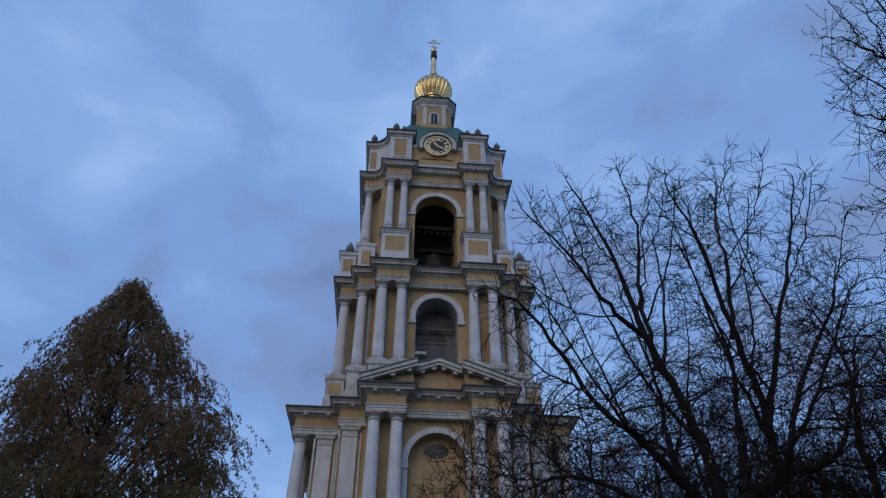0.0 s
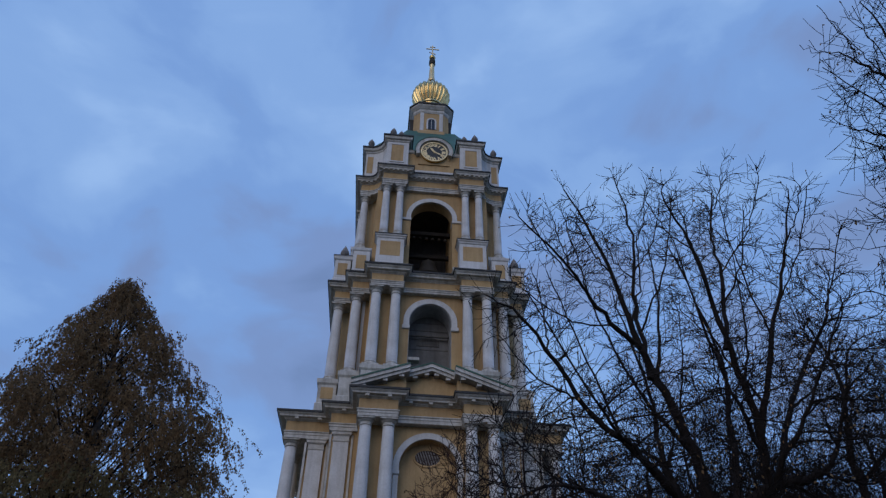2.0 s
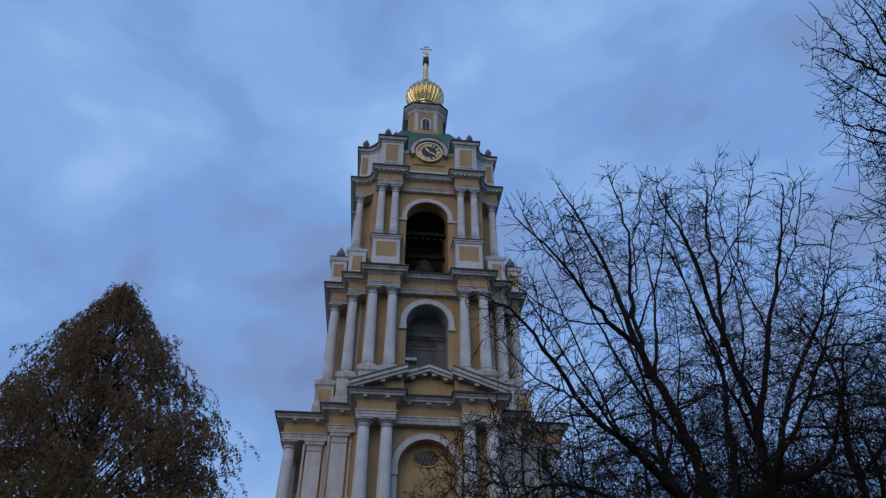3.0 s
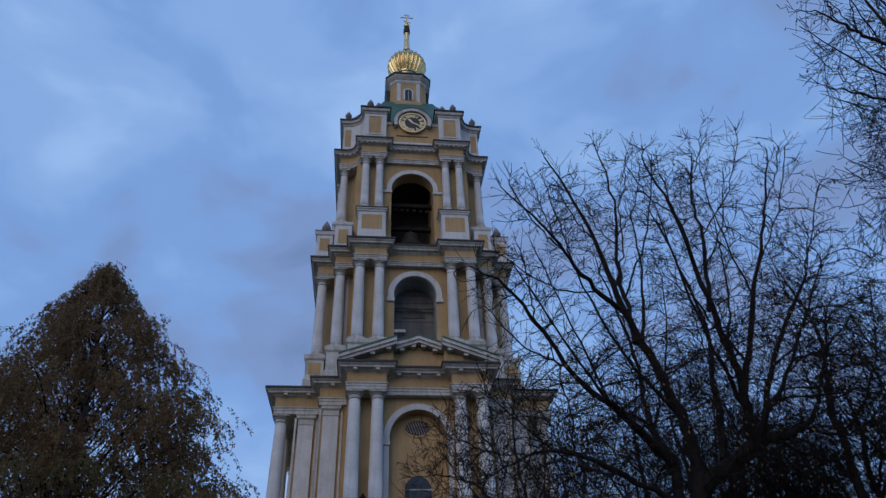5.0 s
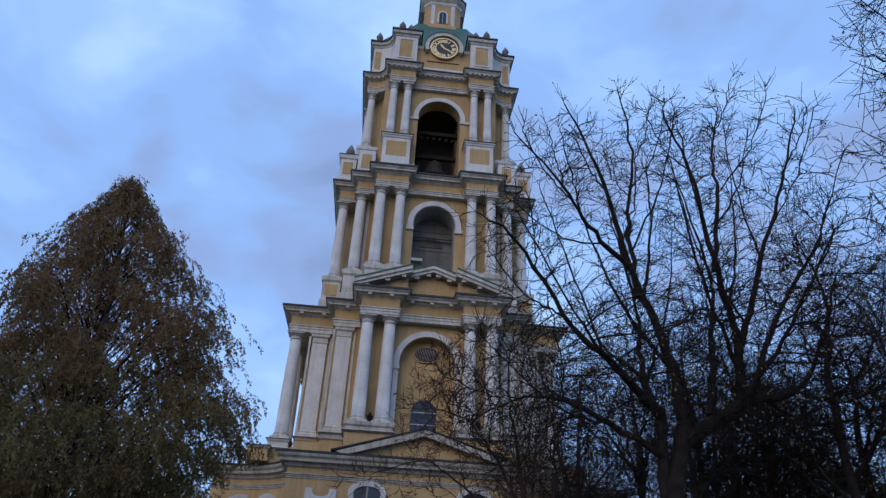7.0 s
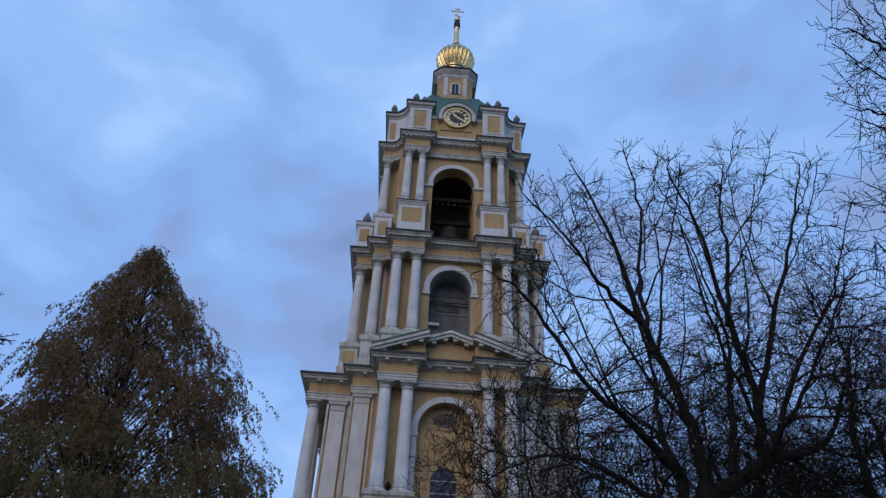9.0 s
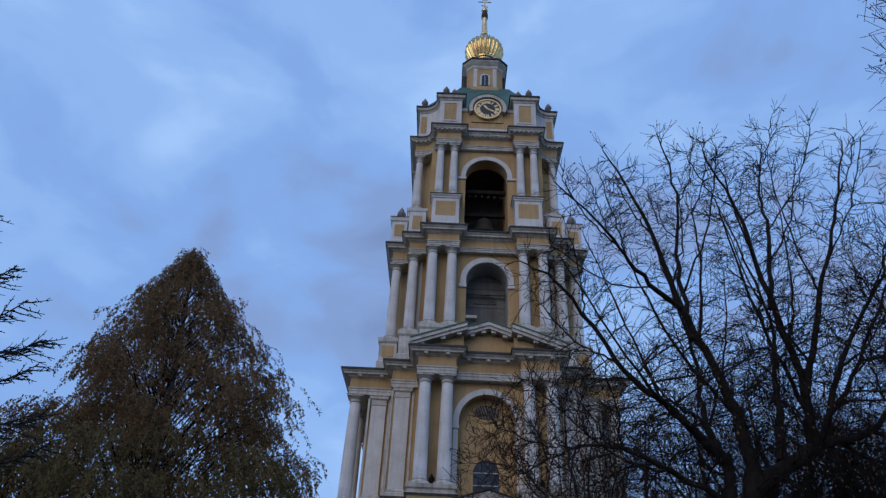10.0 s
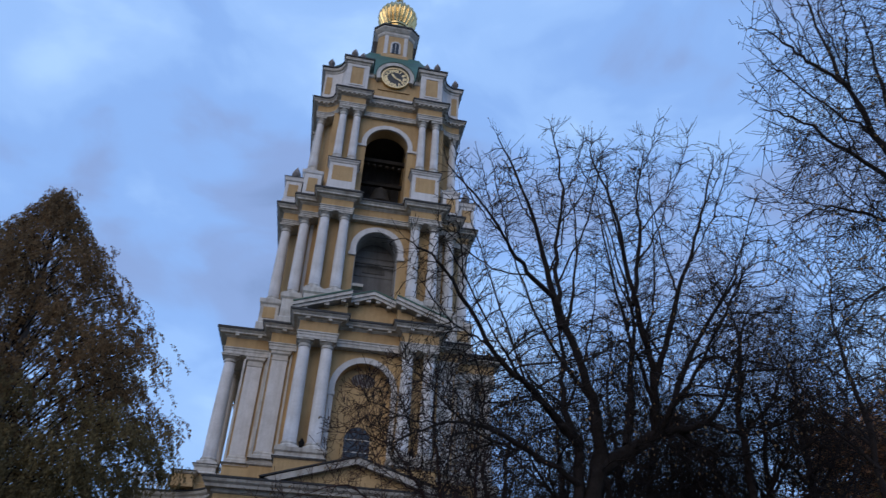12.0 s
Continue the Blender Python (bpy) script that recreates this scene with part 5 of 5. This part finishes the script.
# weeping birches with hanging leafy strands
def birch(x, y, h, radius, strands, seed, label, mats, lean=0.0, per=30, size=0.095, count=210):
    root = tree_root("birch_tree", x, y, label, "weeping birches")
    g = Growth(seed)
    r = g.rng
    axis = curve_through([(0, 0, 0), (0.1, 0, h * 0.4), (lean * 0.5, 0.1, h * 0.75), (lean, 0, h)], 6)
    g.tube(axis, [max(0.26 * (1 - i / (len(axis) - 1)) ** 0.8, 0.015) for i in range(len(axis))], 10)
    g.wood("trunk", BIRCHBARK, root)

    def reach(z, a):
        u = z / h
        w = (1 - u) ** 0.7 * 1.56 * (1 + 0.12 * math.cos(a)) if u > 0.40 else 1.09 * (0.84 + 0.4 * u)
        return radius * w * (0.96 + 0.22 * noise.noise(Vector((math.cos(a) * 1.5 + seed, math.sin(a) * 1.5, z * 0.4))))

    def strand(p, a, ln):
        d = Vector((math.cos(a) * 0.7, math.sin(a) * 0.7, 0.32))
        pts = [p]
        for i in range(5):
            d = (d + Vector((r.gauss(0, 0.12), r.gauss(0, 0.12), -0.50))).normalized()
            pts.append(pts[-1] + d * ln / 5)
        g.tube(pts, [0.006, 0.005, 0.004, 0.004, 0.003, 0.003], 3)
        for i in range(int(per * ln)):
            u = r.random() ** 0.8 * 4.98
            q = pts[int(u)].lerp(pts[int(u) + 1], u - int(u)) + Vector((r.gauss(0, 0.035), r.gauss(0, 0.035), r.gauss(0, 0.04)))
            g.leaf(q, Vector((r.gauss(0, 0.4), r.gauss(0, 0.4), -0.9)).normalized(), size * r.uniform(0.7, 1.3))

    boughs = []
    for i in range(count):
        u = (i + 0.5) / count
        z, a = h * (0.14 + 0.84 * u ** 0.9), i * 2.4 + r.uniform(-0.4, 0.4)
        w = reach(z, a) * r.uniform(0.68, 1.10)
        k = min(int(z / h * (len(axis) - 1)), len(axis) - 1)
        c = axis[k]
        e = Vector((c.x + math.cos(a) * w, c.y + math.sin(a) * w, z))
        s = Vector((c.x, c.y, max(z - 0.9 * w - 0.4, 0.8)))
        mid = s.lerp(e, 0.55) + Vector((0, 0, 0.14 * w + 0.3))
        pts = curve_through([s, mid, e, e + Vector((math.cos(a) * 0.35, math.sin(a) * 0.35, -0.45))], 5)
        n = len(pts) - 1
        g.tube(pts, [0.045 * (1 - z / h * 0.6) * (1 - 0.85 * j / n) + 0.006 for j in range(n + 1)], 4)
        g.wood("branch", BARK, root)
        boughs.append((pts, a, w, z))
    for pts, a, w, z in boughs:
        n = len(pts) - 1
        for _ in range(int(strands * (0.35 + w / radius) * (1.3 - 0.62 * z / h) / count)):
            u = (0.16 + 0.84 * r.random() ** 0.8) * n * 0.999
            p = pts[int(u)].lerp(pts[int(u) + 1], u - int(u))
            off = 0.14 * w * (1.1 - 0.6 * u / n) + 0.10
            p = p + Vector((r.gauss(0, off), r.gauss(0, off), r.gauss(0, 0.10)))
            strand(p, a + r.gauss(0, 0.9), r.uniform(0.4, 1.5) * (0.6 + 0.6 * (1 - z / h)))
    for _ in range(strands // 40):
        strand(axis[-1] - Vector((r.gauss(0, 0.22), r.gauss(0, 0.22), r.uniform(-0.15, 1.2))), r.uniform(0, 6.28), r.uniform(0.2, 0.6))
    tw, tf = g.lv, g.lf
    cut = len(tf) * 3 // 5
    g.wood("crown", BARK, root, "thin hanging twigs")
    g.lv, g.lf = tw[:cut * 4], tf[:cut]
    g.leaves("crown", mats[0], root, "hanging olive and brown leaves")
    g.lv, g.lf = tw[cut * 4:], [tuple(i - cut * 4 for i in f) for f in tf[cut:]]
    g.leaves("crown", mats[1], root, "hanging rusty leaves")


birch(-12.0, -29.4, 18.2, 4.7, 13500, 5, "tall weeping birch with thinning olive-brown leaves", (LEAF_OLIVE, LEAF_RUST), -0.85, per=30, size=0.094, count=230)
birch(-15.9, -31.8, 9.3, 3.2, 2600, 6, "smaller rusty birch beside the tall one", (LEAF_RUST, LEAF_OLIVE), 0.2, count=90)


def leafy(name, x, y, h, radius, n, seed, label, mats, category="shrub", low=0.0, group=""):
    """A leafy shrub or small tree: stems that fork, and clumps of leaves round their ends."""
    root = tree_root(name, x, y, label, group)
    root["category"] = category
    g = Growth(seed)
    r = g.rng
    paths = []
    for i in range(11):
        a = i * 2.4
        w = radius * r.uniform(0.25, 0.75)
        top = Vector((math.cos(a) * w, math.sin(a) * w, h * r.uniform(0.6, 0.95)))
        pts = curve_through([(0.1 * math.cos(a), 0.1 * math.sin(a), 0), (top.x * 0.35, top.y * 0.35, top.z * 0.5), top], 4)
        m = len(pts) - 1
        g.tube(pts, [0.07 * (1 - 0.8 * j / m) for j in range(m + 1)], 5)
        g.wood("stem", BARK, root)
        paths.append((pts, [0.04] * (m + 1)))
    for pts, rad in paths:
        g.sprout(pts, rad, 0, [(2.2, radius * 0.5, 0.9, 0.1), (2.0, radius * 0.22, 0.9, 0.0)], 0.25)
    g.wood("crown", BARK, root)
    spots = [p for p, _ in g.tips]
    for i in range(n):
        c = spots[r.randrange(len(spots))]
        p = c + Vector((r.gauss(0, radius * 0.10), r.gauss(0, radius * 0.10), r.gauss(0, radius * 0.09)))
        p.z = max(p.z, low + 0.05)
        g.leaf(p, Vector((r.gauss(0, 1), r.gauss(0, 1), r.gauss(-0.4, 0.7))).normalized(), r.uniform(0.11, 0.19))
    half = len(g.lf) // 2
    lv, lf = g.lv, g.lf
    g.lv, g.lf = lv[:half * 4], lf[:half]
    g.leaves("crown", mats[0], root)
    g.lv, g.lf = lv[half * 4:], [tuple(i - half * 4 for i in f) for f in lf[half:]]
    g.leaves("crown", mats[1], root)


leafy("rowan_tree", 20.8, -32.0, 12.2, 4.4, 64000, 41, "rust-brown leafy tree behind the thicket", (LEAF_BROWN, LEAF_RUST), "tree")
leafy("lilac_shrub", 17.2, -34.8, 7.0, 3.4, 36000, 42, "tall dark green lilac shrub in the thicket", (LEAF_GREEN, LEAF_OLIVE), group="green shrubs")
leafy("lilac_shrub", 13.2, -32.0, 6.4, 3.2, 32000, 43, "dark green lilac shrub behind the linden", (LEAF_GREEN, LEAF_OLIVE), group="green shrubs")
leafy("lilac_shrub", 9.4, -31.0, 6.0, 2.8, 26000, 44, "olive green shrub beside the linden's trunk", (LEAF_GREEN, LEAF_OLIVE), group="green shrubs")
leafy("lilac_shrub", 21.5, -37.0, 7.2, 3.4, 32000, 45, "dark green lilac shrub at the thicket's end", (LEAF_GREEN, LEAF_GREEN), group="green shrubs")


LONG_BOUGHS = {5: 0.36, 8: 0.25, 12: 0.85, 14: 0.22, 16: -0.5, 18: 0.3, 20: 0.55, 21: 0.05}


# larch beside the camera, its bare boughs turning up at the ends
def larch(x, y, h):
    root = tree_root("larch_tree", x, y, "bare larch with upturned boughs and knobbly twigs")
    g = Growth(77)
    r = g.rng
    pts = curve_through([(0, 0, 0), (0.05, 0, h * 0.4), (0, 0.05, h)], 6)
    g.tube(pts, [0.2 * (1 - 0.9 * i / (len(pts) - 1)) for i in range(len(pts))], 10)
    g.wood("trunk", BARK, root)
    for i in range(36):
        z, a = 4.0 + i * (h - 4.3) / 36, i * 2.4
        ln = (5.6 - 0.36 * z) * r.uniform(0.58, 0.7)
        if i in LONG_BOUGHS:
            a, ln = LONG_BOUGHS[i], 5.35 - 0.36 * z
        w = Vector((math.cos(a), math.sin(a), 0))
        bough = curve_through([Vector((0, 0, z)), w * ln * 0.45 + Vector((0, 0, z - 0.2)), w * ln * 0.8 + Vector((0, 0, z - 0.02)), w * ln + Vector((0, 0, z + 0.42))], 5)
        n = len(bough) - 1
        g.tube(bough, [0.035 * (1 - 0.75 * j / n) for j in range(n + 1)], 6)
        g.wood("bough", BARK, root)
        side = Vector((-w.y, w.x, 0))
        for k in range(26):
            u = 0.2 + 0.8 * k / 26
            q = bough[min(int(u * n), n - 1)].lerp(bough[min(int(u * n) + 1, n)], u * n - int(u * n))
            sgn = 1 if k % 2 else -1
            d = (w * 0.75 + side * sgn * r.uniform(0.3, 0.8) + Vector((0, 0, r.uniform(-0.35, 0.4)))).normalized()
            a2, b2 = g.grow(q, d, r.uniform(0.3, 0.85) * (1.2 - 0.6 * u), 0.016, 1, 0.22, 0.16, 4)
            for p, e in zip(a2[1:], a2[2:]):
                for _ in range(2):
                    dd = ((e - p).normalized() + Vector((r.gauss(0, 0.7), r.gauss(0, 0.7), r.gauss(0, 0.6)))).normalized()
                    g.tube([p, p + dd * r.uniform(0.04, 0.12)], [0.010, 0.007], 4)
        g.wood("twig_spray", NEEDLE, root)


larch(-10.7, -44.2, 9.6)


def street_lamp(x, y):
    s = new("street_lamp")
    s.matrix_basis = at(x, y, 0)
    tagged(s, "black iron street lamp with a glass lantern among shrubs", "lamp")
    part("post", turned([(0.14, 0), (0.14, 0.5), (0.08, 0.6), (0.055, 2.6), (0.05, 4.9), (0.1, 4.95), (0.1, 5.0)], 12), IRON, s, "", True)
    ln = part("lantern", swept(rect(-0.15, 0.15, -0.15, 0.15), [(0, 5.0), (0.1, 5.45), (0.1, 5.5)]), LAMPGLASS, s, "unlit bluish lantern glass")
    part("cap", swept(rect(-0.3, 0.3, -0.3, 0.3), [(0, 5.5), (0, 5.56), (-0.16, 5.74), (-0.2, 5.8), (-0.28, 5.95)]), IRON, ln, "black iron lantern cap")


LAMPGLASS = material("frosted_lamp_glass", (0.30, 0.33, 0.38), (0.22, 0.25, 0.29), 0.3, 2, 8, 0.02)
street_lamp(12.55, -35.2)
